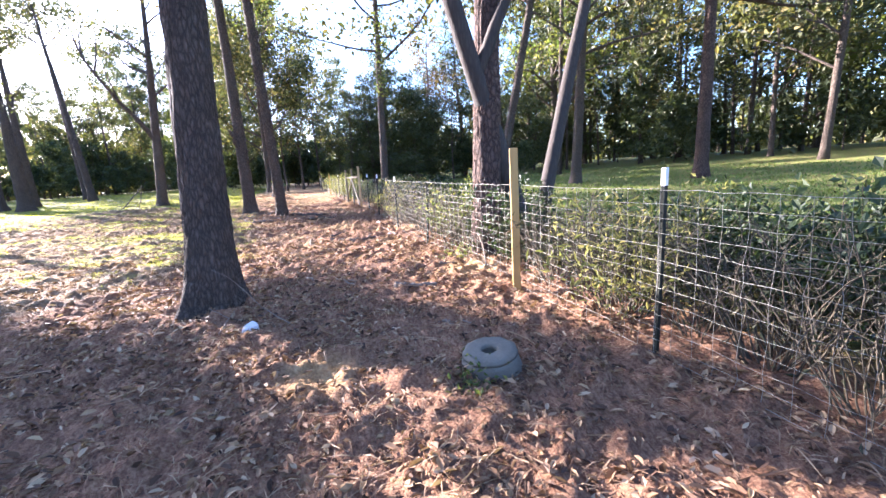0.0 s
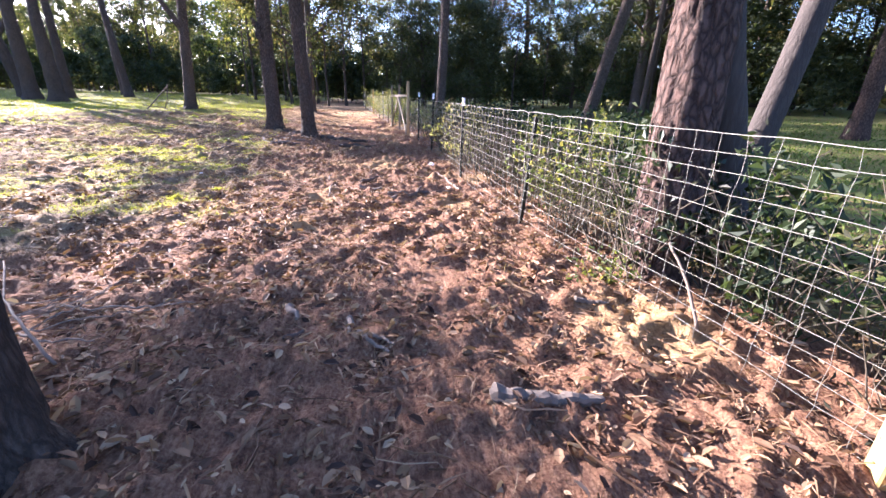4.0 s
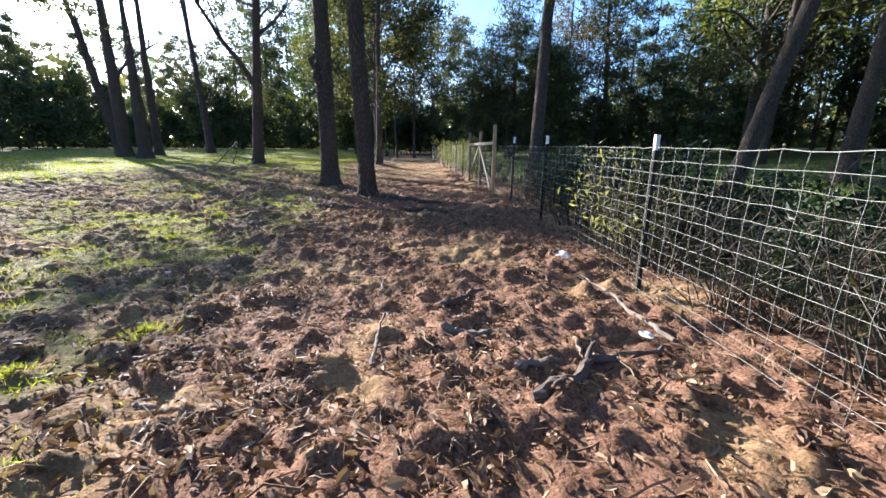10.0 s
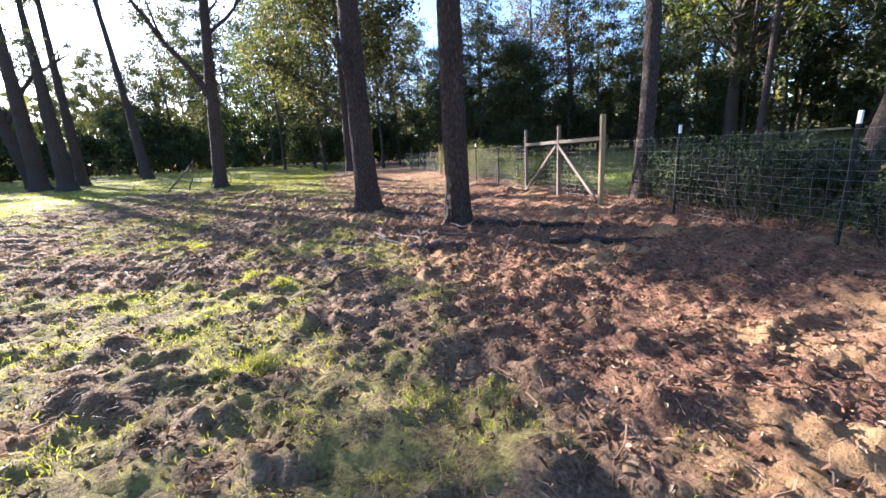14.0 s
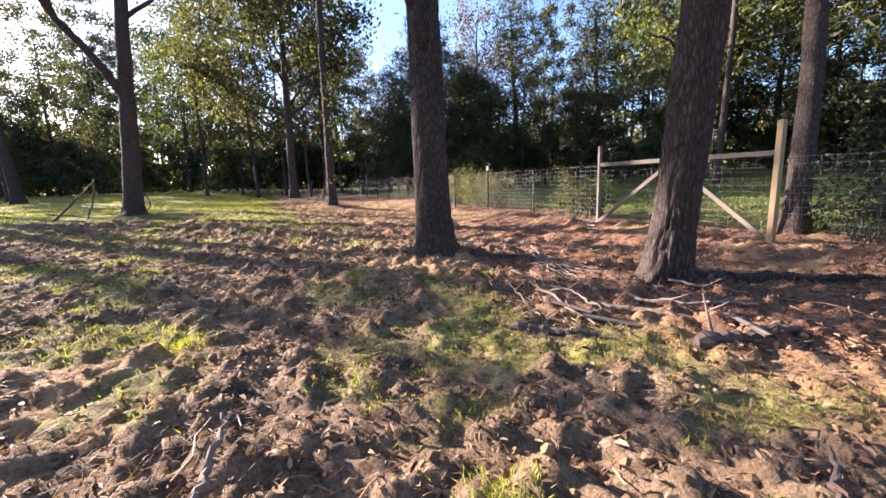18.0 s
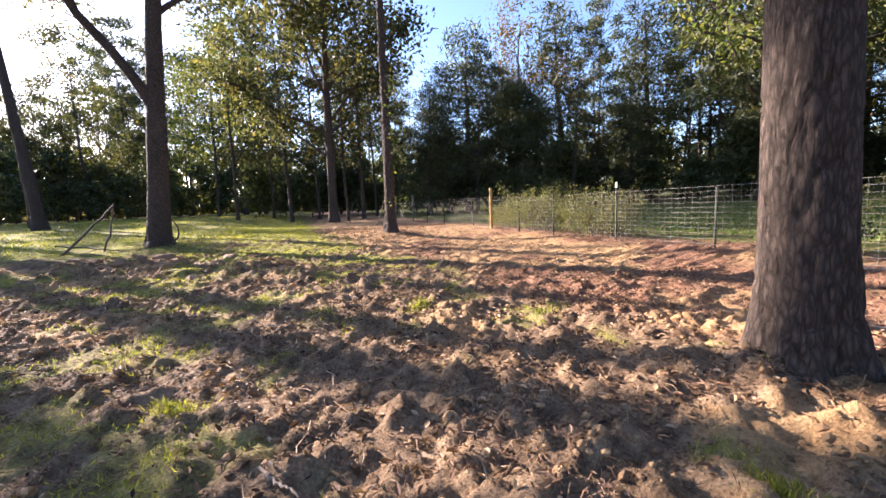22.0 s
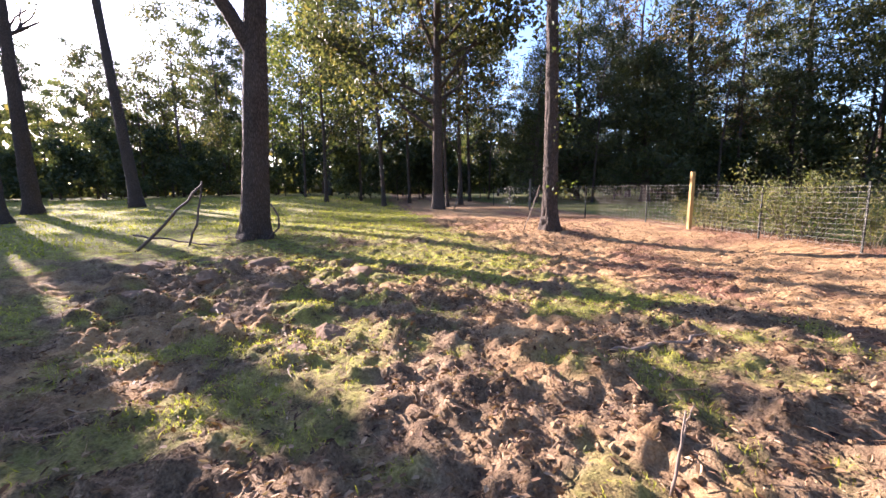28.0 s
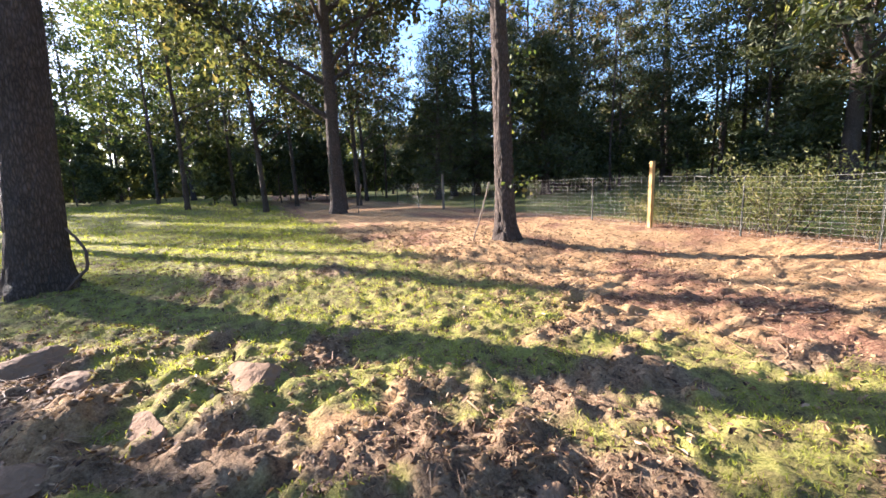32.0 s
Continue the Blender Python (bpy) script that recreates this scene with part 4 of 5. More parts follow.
def beam(a, b, w, d, bevel=0.006):
    """A timber from a to b."""
    a, b = Vector(a), Vector(b)
    bm = box(0, 0, 0, w, d, (b - a).length, bevel)
    m = Matrix.Translation((a + b) / 2) @ (b - a).to_track_quat("Z", "Y").to_matrix().to_4x4()
    bmesh.ops.transform(bm, matrix=m, verts=bm.verts)
    return bm


WIRE_TOP = 1.20
fence = tagged(new("fence"), "woven wire fence on steel and timber posts", "fence")


def timber_post(y, high, wide, mat, label, lean=(0.0, 0.0)):
    x = float(fence_x(y)) - wide / 2 - 0.004
    g = float(broad_z(x, y))
    part("timber_post", beam((x, y, g - 0.3), (x + lean[0] * high, y + lean[1] * high, g + high), wide, wide, 0.007), mat, fence, label)


def steel_post(y, high, lean, white):
    """A T-section stake with studs down its face, its top painted white or bare."""
    x = float(fence_x(y)) + 0.026
    g = float(broad_z(x, y))

    def bar(z0, z1, grow):
        bm = bmesh.new()
        for lx, ly, ox in ((0.006 + grow, 0.035 + grow, -0.02), (0.034, 0.006 + grow, 0.0)):
            bmesh.ops.create_cube(bm, size=1.0, matrix=Matrix.Translation((ox, 0, (z0 + z1) / 2)) @ Matrix.Diagonal((lx, ly, z1 - z0, 1)))
        if not grow:
            for k in range(18):
                bmesh.ops.create_cube(bm, size=1.0, matrix=Matrix.Translation((-0.0255, 0, 0.12 + k * 0.054)) @ Matrix.Diagonal((0.005, 0.010, 0.012, 1)))
        turn = Matrix(((1, 0, lean[0], 0), (0, 1, lean[1], 0), (0, 0, 1, 0), (0, 0, 0, 1)))
        bmesh.ops.transform(bm, matrix=Matrix.Translation((x, y, g)) @ turn, verts=bm.verts)
        return bm
    post = part("steel_post", bar(-0.3, high - 0.12 if white else high, 0.0), T_GREEN, fence, "dark green studded steel post")
    if white:
        part("white_tip", bar(high - 0.12, high, 0.001), T_WHITE, post, "white painted tip")


TIMBER = [(4.82, 1.60, 0.09, NEW_WOOD, "fresh yellow timber post", (0.008, 0.02)), (18.2, 1.70, 0.085, PALE_WOOD, "pale timber post at the brace"), (19.75, 1.60, 0.068, OLD_WOOD, "weathered timber post in the brace"),
          (21.35, 1.60, 0.068, OLD_WOOD, "weathered timber post at the brace's end"), (32.5, 1.55, 0.09, NEW_WOOD, "yellow timber post in the weeds"), (43.0, 1.6, 0.09, OLD_WOOD, "weathered timber post by the wood")]
# place along the fence, height, lean, whether its tip is white
STEEL = [(-3.0, 1.34, 0, 0, 1), (0.2, 1.34, 0, 0, 1), (2.9, 1.34, 0.03, 0.02, 1), (8.06, 1.15, 0.06, 0.02, 0), (10.95, 1.30, 0.0, 0.0, 1), (14.06, 1.36, 0.02, 0, 1), (16.32, 1.38, 0.01, 0, 1), (23.75, 1.22, 0.02, 0, 0),
         (26.18, 1.42, 0.0, 0, 1), (28.66, 1.28, 0.01, 0.02, 0), (30.6, 1.2, 0, 0, 0), (34.3, 1.2, 0, 0, 0), (37.8, 1.2, 0.02, 0, 0), (40.4, 1.2, 0, 0, 0), (46.0, 1.2, 0, 0, 0), (49.0, 1.2, 0, 0, 0)]
for spec in TIMBER:
    timber_post(*spec)
for y, high, lx, ly, white in STEEL:
    steel_post(y, high, (lx, ly), white)


def wire_bay(y0, y1, seed):
    """The wires between two posts: level strands, and uprights that ripple a little."""
    rg = np.random.RandomState(seed)
    n = max(2, int(round((y1 - y0) / 0.152)))
    ys = np.linspace(y0, y1, n + 1)
    sag = 0.02 * np.sin(np.linspace(0, np.pi, n + 1)) * rg.rand()
    pieces = []
    g = broad_z(fence_x(ys), ys)
    heights = np.linspace(0.03, WIRE_TOP, 13)
    grid = np.zeros((13, n + 1, 3))
    for k, h in enumerate(heights):
        grid[k] = np.stack([fence_x(ys) + 0.012 * fbm(ys, ys * 0 + h * 3, 0.9, 2, seed), ys + 0.006 * rg.normal(size=n + 1), g + h - sag * h / WIRE_TOP + 0.004 * rg.normal(size=n + 1)], -1)
        pieces.append(tube(grid[k], (0.0015 if 0 < k < 12 else 0.002) * (1.2 if y0 > 20 else 1.0), 3, cap=False))
    for j in range(n + 1):
        pieces.append(tube(grid[:, j] - (0.003, 0, 0), 0.0011 if y0 < 20 else 0.0014, 3, cap=False))
    part("wire_mesh", joined(pieces), WIRE, fence, "galvanised square wire mesh")


posts = sorted([y for y, *_ in TIMBER] + [y for y, *_ in STEEL])
for n, (a, b) in enumerate(zip(posts, posts[1:])):
    wire_bay(a, b, 100 + n)


def brace():
    def at(y, z, off=0.0):
        x = float(fence_x(y)) - 0.05 + off
        return (x, y, float(broad_z(x, y)) + z)
    part("brace_rail", beam(at(18.25, 1.26), at(19.71, 1.24), 0.035, 0.075), OLD_WOOD, fence, "weathered level rail")
    part("brace_rail", beam(at(19.79, 1.24), at(21.31, 1.22), 0.035, 0.075), OLD_WOOD, fence, "weathered level rail")
    part("diagonal_brace", beam(at(19.70, 1.16, -0.03), at(18.27, 0.06, -0.03), 0.035, 0.07), OLD_WOOD, fence, "slanting timber brace")
    part("diagonal_brace", beam(at(19.80, 1.16, -0.03), at(21.28, 0.06, -0.03), 0.035, 0.07), OLD_WOOD, fence, "slanting timber brace")


brace()


# ---- bushes and weeds ----
def make_bush(name, seed, wide, high, leaf_mat, label, count=1600, leaf=0.06, stems=14, narrow=0.5):
    rg = np.random.RandomState(seed)
    top = tagged(new(name), label, "bush")
    pieces, ends = [], []
    for _ in range(stems):
        a, out = rg.uniform(0, 2 * math.pi), rg.rand() * wide * 0.25
        line = wander(rg, (out * math.cos(a), out * math.sin(a), -0.05), (0.55 * math.cos(a) * wide / high, 0.55 * math.sin(a) * wide / high, 1.0), high * rg.uniform(0.6, 1.1), 6, 0.16, 0.0)
        pieces.append(tube(line, np.linspace(0.008, 0.002, len(line)), 3, cap=False))
        ends.extend(line[2:])
        for k in (3, 5):
            side = rg.normal(size=3) * (1, 1, 0.6)
            twig = wander(rg, line[k], side / np.linalg.norm(side) + (0, 0, 0.4), wide * 0.28, 2, 0.2)
            pieces.append(tube(twig, np.linspace(0.004, 0.0015, len(twig)), 3, cap=False))
            ends.extend(twig[1:])
    tagged(part("stemwork", joined(pieces), STEM, top), kind="stuff")
    ends = np.array(ends)
    c = ends[rg.randint(0, len(ends), count)] + rg.normal(0, 0.07, (count, 3))
    c[:, 2] = np.maximum(c[:, 2], 0.02)
    tagged(part("foliage", mesh_from("foliage", *leaves(c, rg.uniform(0.5, 1.4, count) * leaf, rg, narrow, 0.25), leaf_mat), leaf_mat, top), kind="stuff")
    return top


def bushes():
    rg = np.random.RandomState(5)
    dark = [make_bush("bush", 31 + k, 1.3, 1.25, LEAF_BUSH_SHADED, "dark green tangled bush behind the wire fence", 1500, 0.085, 9) for k in range(3)]
    light = [make_bush("bush", 41 + k, 0.9, 1.15, LEAF_LIGHT, "sunlit yellow-green bush growing through the wire fence", 1300, 0.052) for k in range(2)]
    weed = [make_bush("weeds", 51 + k, 0.8, 1.15, LEAF_WEED, "dry straw-coloured weeds along the wire fence", 1300, 0.068, 16, 0.3) for k in range(2)]
    stalk = [make_bush("tall_weeds", 61 + k, 0.9, 1.15, LEAF_BRAMBLE_SHADED, "tall thin stalks and brambles behind the wire fence", 360, 0.05, 26, 0.35) for k in range(2)]
    plan = []
    for y in np.arange(-0.6, 5.0, 0.62):
        plan += [("s", 0.5, y), ("s", 0.95, y + 0.3), ("d", 1.55, y + 0.1), ("d", 2.3, y)]
    for y in (9.3, 10.2):
        plan += [("s", 0.6, y), ("s", 1.1, y + 0.4)]
    plan += [("w", 0.4, 3.7), ("l", 0.67, 8.28), ("d", 0.65, 6.3), ("s", 0.5, 5.6), ("s", 0.7, 6.2), ("s", 0.45, 7.6), ("s", 0.4, 6.8), ("s", 0.5, 7.2), ("d", 1.5, 7.3), ("d", 1.9, 8.2), ("s", 0.6, 8.1)]
    for y in np.arange(10.6, 18, 0.85):
        plan += [("s", 0.55, y), ("d", 1.15, y + 0.4), ("d", 2.1, y)]
    plan += [("s", 0.45, 11.7), ("w", 0.5, 12.1), ("s", 0.6, 20.5)]
    for y in (31.9, 32.7, 33.4):
        plan.append(("w", 0.6, y))
    plan += [("r", 0.6, 26.9), ("r", 0.65, 27.5), ("r", 0.65, 30.3), ("r", 0.6, 31.1), ("w", 0.55, 29.0), ("l", 0.5, 22.9), ("l", 0.4, 22.5), ("d", 0.9, 22.6)]
    round_bush = [make_bush("bush", 56 + k, 1.3, 1.5, LEAF_CLUMP, "rounded sunlit straw-green bush leaning on the wire fence", 2600, 0.06, 26, 0.4) for k in range(2)]
    kinds = {"d": dark, "r": round_bush, "l": light, "w": weed, "s": stalk}
    for kind, off, y in plan:
        ob = kinds[kind][rg.randint(len(kinds[kind]))]
        x = float(fence_x(y)) + off + rg.uniform(-0.12, 0.12)
        y = y + rg.uniform(-0.2, 0.2)
        m = Matrix.Translation((x, y, float(broad_z(x, y)))) @ pose(0, 0, 0, 0, 0, rg.uniform(0, 360)) @ Matrix.Scale(rg.uniform(0.8, 1.12) * (1.12 if kind == "r" else 0.9 if y > 31 else 0.97 if y < 5.5 else 1.0), 4)
        if ob.get("used"):
            tagged(copy_thing(ob, m), group="bushes along the fence")
        else:
            ob["used"] = 1
            ob.matrix_basis = m
            tagged(ob, group="bushes along the fence")
    for row in kinds.values():
        for ob in row:
            if "used" in ob:
                del ob["used"]


bushes()


# ---- things on the ground ----
def stick(name, a, b, r, mat, label, seed, bend=0.05, knots=(), category="stick"):
    """A crooked stick lying from a to b (x, y), with stubs where it forked."""
    rg = np.random.RandomState(seed)
    n = 22
    s = np.linspace(0, 1, n)
    length = math.dist(a[:2], b[:2])
    side = np.array((a[1] - b[1], b[0] - a[0])) / (length + 1e-6)
    off = np.cumsum(rg.normal(0, bend * length / 3.6, n))
    off -= off[0] + (off[-1] - off[0]) * s
    x = a[0] + (b[0] - a[0]) * s + side[0] * off
    y = a[1] + (b[1] - a[1]) * s + side[1] * off
    lift = (a[2] if len(a) > 2 else 0) * (1 - s) + (b[2] if len(b) > 2 else 0) * s
    z = ground_z(x, y) * 0.4 + np.mean(ground_z(x, y)) * 0.6 + r * (0.15 if name == "log" else 0.6) + lift
    line = np.stack([x, y, z], -1)
    top = tagged(new(name), label, category)
    top.matrix_basis = Matrix.Translation((float(x[0]), float(y[0]), float(z[0])))
    base = line[0].copy()
    girth = np.linspace(r, r * 0.4, n) * (1 + 0.35 * (rg.rand(n) - 0.5))
    girth[0] *= 0.6
    part("stem", mesh_from("stem", *tube(line - base, girth, 8, seed, 0.4), mat), mat, top)
    for k, way, long in knots:
        p = wander(rg, line[k] - base, way, long, 4, 0.15)
        part("branch_stub", tube(p, np.linspace(r * 0.6, r * 0.25, len(p)), 6, seed + 1, 0.15), mat, top)
    return top


def lump(name, x, y, size, mat, label, seed, category="stone", flat=0.6):
    """A broken stone or clod bedded in the ground."""
    rg = np.random.RandomState(seed)
    bm = bmesh.new()
    bmesh.ops.create_icosphere(bm, subdivisions=4, radius=1.0)
    cut = [(Vector(rg.normal(size=3)).normalized(), rg.uniform(0.5, 0.8)) for _ in range(13)]
    for v in bm.verts:
        for way, d in cut:
            over = v.co.dot(way) - d
            if over > 0:
                v.co -= way * over * 0.95
        v.co *= 1 + 0.10 * noise.noise(v.co * 2.5 + Vector((seed, 0, 0))) + 0.07 * noise.noise(v.co * 7 + Vector((0, seed, 0)))
        v.co = Vector((v.co.x * size[0] * 0.46, v.co.y * size[1] * 0.46, v.co.z * size[2] * 0.46 * (1 if v.co.z > 0 else flat)))
    me = bpy.data.meshes.new(name)
    bm.to_mesh(me)
    bm.free()
    me.materials.append(mat)
    ob = tagged(new(name, me), label, category)
    ob.matrix_basis = Matrix.Translation((x, y, float(ground_z(x, y)) - size[2] * 0.14)) @ pose(0, 0, 0, 0, 0, rg.uniform(0, 360))
    return ob


def lathe(profile, wobble):
    bm = bmesh.new()
    rings = []
    for r, z in profile:
        rings.append([bm.verts.new((r * math.cos(2 * math.pi * k / 32) * (1 + 0.012 * math.sin(5 * k + wobble) + 0.012 * math.sin(1.7 * k)), r * math.sin(2 * math.pi * k / 32) * (1 + 0.02 * math.sin(3 * k)), z + 0.003 * math.sin(k * 1.7 + wobble))) for k in range(32)])
    for low, high in zip(rings, rings[1:]):
        for k in range(32):
            bm.faces.new((low[k], low[(k + 1) % 32], high[(k + 1) % 32], high[k]))
    bmesh.ops.recalc_face_normals(bm, faces=bm.faces)
    for f in bm.faces:
        f.smooth = True
    return bm


def concrete_ring():
    """A short hollow concrete cap with a round hole."""
    top = tagged(new("concrete_ring"), "worn grey concrete ring with a round hole, sunk in litter", "concrete ring")
    top.matrix_basis = Matrix.Translation((2.10, 3.18, float(broad_z(2.1, 3.18)))) @ pose(0, 0, 0, 4, -5, 0) @ Matrix.Diagonal((1.16, 1.16, 0.95, 1))
    part("body", lathe([(0.058, 0.125), (0.055, 0.02), (0.02, 0.0), (0.205, -0.12), (0.192, 0.0), (0.178, 0.07), (0.168, 0.112), (0.058, 0.125)], 0.0), CONCRETE, top)
    part("rim", lathe([(0.050, 0.112), (0.051, 0.140), (0.058, 0.1465), (0.10, 0.149), (0.136, 0.148), (0.143, 0.1455), (0.168, 0.128), (0.171, 0.106), (0.050, 0.106)], 1.3), CONCRETE, top, "flat chamfered rim with chipped edges")



def pole(name, points, r, mat, label, category="stick", taper=0.6, seed=1, twigs=()):
    """A thin crooked pole through points given in space."""
    p = np.array(points, float)
    s = np.linspace(0, len(p) - 1, 4 * (len(p) - 1) + 1)
    line = np.stack([np.interp(s, np.arange(len(p)), p[:, k]) for k in range(3)], -1)
    rg = np.random.RandomState(seed)
    line[1:-1] += rg.normal(0, r * 0.5, (len(line) - 2, 3))
    top = tagged(new(name), label, category)
    top.matrix_basis = Matrix.Translation(line[0])
    part("stem", tube(line - line[0], np.linspace(r, r * taper, len(line)), 7, seed, 0.15), mat, top)
    for k, way, long in twigs:
        q = wander(rg, line[k] - line[0], way, long, 4, 0.15)
        part("twig", tube(q, np.linspace(r * 0.5, r * 0.2, len(q)), 5, seed + 1), mat, top)
    return top


def on(x, y, z=0.0):
    return (x, y, float(ground_z(x, y)) + z)


PALE = plain("pale_barked_branch", (0.15, 0.112, 0.08), (0.28, 0.22, 0.165), 0.03, 0.8, 0.0, 0.003)
DARK_STICK = plain("dark_brown_stick", (0.05, 0.036, 0.028), (0.15, 0.11, 0.085), 0.02, 0.85, 0.0, 0.004)
concrete_ring()
lump("pale_stone", 0.30, 4.42, (0.36, 0.27, 0.32), PALE_STONE, "pale broken stone at the foot of a tree", 3)
lump("clod", -7.52, 28.66, (0.98, 0.70, 0.52), STONE, "large brown clod of earth in the grass", 4, "clod")
for n, (x, y, a, b, c) in enumerate([(-7.60, 26.29, 0.66, 0.5, 0.34), (-9.0, 27.3, 0.9, 0.6, 0.34), (-10.17, 27.62, 0.9, 0.7, 0.36), (-8.66, 28.05, 0.7, 0.5, 0.3), (-10.96, 29.5, 0.9, 0.6, 0.4), (-7.84, 25.88, 0.4, 0.3, 0.26), (-9.27, 29.86, 0.8, 0.6, 0.4), (-8.8, 29.4, 0.7, 0.5, 0.34), (-8.14, 28.42, 0.55, 0.4, 0.3), (-9.6, 28.5, 0.6, 0.5, 0.3)]):
    lump("clod", x, y, (a, b, c), STONE, "upturned slab of dry brown earth", 60 + n, "clod")
lump("flat_stone", 2.22, 11.85, (0.36, 0.24, 0.07), PALE_STONE, "flat pale stone by the foot of the fence", 15)
# a pale cut log end, drawn as a flattened lump in the stone material
lump("flat_stone", 2.28, 10.06, (0.17, 0.12, 0.06), PALE_STONE, "small pale cut log end in the litter", 16)
lump("flat_stone", 1.62, 4.48, (0.22, 0.16, 0.07), STONE, "flat brown stone in the shade of a tree", 17)
lump("flat_stone", -6.25, 26.95, (0.36, 0.3, 0.20), STONE, "broken red-brown clod lying on the grass", 18)
lump("pale_stone", -1.76, 11.42, (0.07, 0.05, 0.04), PALE_STONE, "small white stone on shaded soil", 19)
lump("pale_stone", -1.23, 11.16, (0.06, 0.05, 0.04), PALE_STONE, "small white stone on shaded soil", 20)
for n, (x, y, a, b, c) in enumerate([(0.66, 14.45, 0.26, 0.2, 0.14), (1.75, 14.7, 0.3, 0.2, 0.15), (2.05, 14.8, 0.22, 0.18, 0.12), (-2.65, 20.85, 0.35, 0.26, 0.12), (-3.9, 14.8, 0.16, 0.1, 0.12), (-1.42, 11.75, 0.2, 0.16, 0.12)]):
    lump("clod", x, y, (a, b, c), STONE, "crumbling red-brown clod of earth", 30 + n, "clod")
# by the first tree
stick("log", (1.72, 5.42), (2.24, 5.36), 0.05, DEADWOOD, "short grey log lying in the leaf litter", 6)
stick("fallen_stick", (1.98, 4.10), (2.22, 3.84), 0.016, PALE, "pale twig in the shade near a concrete ring", 21, 0.15)
pole("fallen_twig", [on(0.66, 4.25, 0.02), on(0.38, 4.55, 0.10), on(0.1, 4.75, 0.30), on(-0.08, 4.85, 0.44)], 0.005, TWIG, "thin budding twig rising beside a tree foot", "twig", 0.4, 22, [(5, (0.3, 0.4, 0.6), 0.14), (8, (-0.3, -0.2, 0.5), 0.12)])
pole("fallen_twig", [on(0.05, 4.3, 0.01), on(0.1, 4.5, 0.07), on(-0.12, 4.75, 0.05)], 0.005, TWIG, "pale forked twig on the ground", "twig", 0.5, 23, [(4, (0.5, 0.2, 0.6), 0.18)])
rgs = np.random.RandomState(77)
for n in range(12):
    a, c = rgs.uniform(-0.5, 1.2), (rgs.uniform(-1.0, -0.2), rgs.uniform(5.9, 6.5))
    long = rgs.uniform(0.25, 0.5)
    stick("fallen_twig", (c[0] - long * math.cos(a), c[1] - long * math.sin(a), rgs.uniform(0, 0.06)), (c[0] + long * math.cos(a), c[1] + long * math.sin(a), rgs.uniform(0, 0.12)), rgs.uniform(0.004, 0.009), TWIG if n % 3 else PALE, "thin dry branch in the brush heap behind a tree", 200 + n, 0.08, category="twig")
stick("fallen_stick", (1.09, 6.02), (1.27, 5.84), 0.018, PALE, "broken pale stick in the litter", 24)
stick("fallen_stick", (2.50, 6.23), (2.70, 6.15), 0.022, DEADWOOD, "stub of grey branch on bare clay", 25)
pole("fallen_stick", [on(3.05, 5.78, 0.02), on(3.10, 6.0, 0.2), on(3.12, 6.25, 0.36)], 0.011, TWIG, "stick leaning against the wire fence", "stick", 0.7, 26)
# along the fence
stick("fallen_branch", (1.38, 9.36), (2.28, 9.88), 0.035, DARK_STICK, "dark crooked branch lying near the fence", 27, 0.12, [(5, (-0.3, -0.8, 0.3), 0.25), (10, (0.1, 0.7, 0.4), 0.16)])
stick("fallen_stick", (1.34, 9.62), (1.62, 9.72), 0.028, DEADWOOD, "short thick stick by a dark branch", 28)
stick("fallen_stick", (2.42, 10.0), (2.24, 11.3), 0.02, PALE, "long pale pole along the foot of the fence", 29, 0.03)
stick("log", (0.93, 10.15), (1.33, 10.12), 0.035, DEADWOOD, "short brown log half sunk in litter", 30)
stick("fallen_stick", (0.52, 9.74), (0.50, 10.40, 0.05), 0.016, TWIG, "straight dry stick on the litter", 31, 0.02)
stick("fallen_stick", (-0.56, 9.32), (-0.14, 9.22), 0.014, TWIG, "dry brown stick on the soil", 32, 0.06)
stick("fallen_stick", (0.37, 11.0), (0.37, 11.45, 0.03), 0.012, PALE, "pale stick standing out of the litter", 33, 0.04)
# in the open
stick("fallen_stick", (-4.58, 15.60, 0), (-4.50, 15.98, 0.13), 0.022, TWIG, "crooked brown stick in patchy grass", 7, 0.15)
stick("fallen_branch", (-2.72, 14.70), (-2.25, 15.10, 0.06), 0.02, DARK_STICK, "dark curved branch lying on clay", 8, 0.07, [(8, (0.3, -0.5, 0.3), 0.07)])
stick("fallen_stick", (-4.25, 14.85), (-3.45, 14.95), 0.007, TWIG, "thin twig over rough grass", 34, 0.06)
pole("dead_sapling", [on(-0.62, 15.32, 0.0), on(-0.48, 15.42, 0.22), on(-0.30, 15.40, 0.45), on(-0.22, 15.42, 0.78)], 0.008, TWIG, "bare pale dead sapling standing in the litter", "sapling", 0.3, 35, [(5, (-0.5, 0.1, 0.7), 0.22), (7, (-0.4, -0.3, 0.6), 0.16), (9, (0.4, 0.2, 0.6), 0.14)])
# the heap of branches between the two trees
stick("log", (-2.74, 16.78), (-2.22, 16.44), 0.045, DARK_STICK, "dark log beside bare sand", 36, 0.03)
stick("log", (-1.74, 16.08), (-0.93, 15.97), 0.055, DARK_STICK, "dark log lying at the edge of bare sand", 9, 0.03)
stick("log", (-2.35, 19.32), (-1.25, 18.98), 0.07, BARK, "long grey log at the foot of a tree", 10, 0.02)
stick("log", (-1.72, 20.50), (0.54, 19.11), 0.05, DEADWOOD, "long grey log behind two trees", 37, 0.02)
stick("log", (-0.55, 17.25), (1.08, 16.44), 0.07, BARK, "thick dark log at the foot of a leaning tree", 38, 0.03)
stick("log", (0.15, 15.75), (1.75, 14.95), 0.05, BARK, "thick dark fallen trunk in the shade", 39, 0.05)
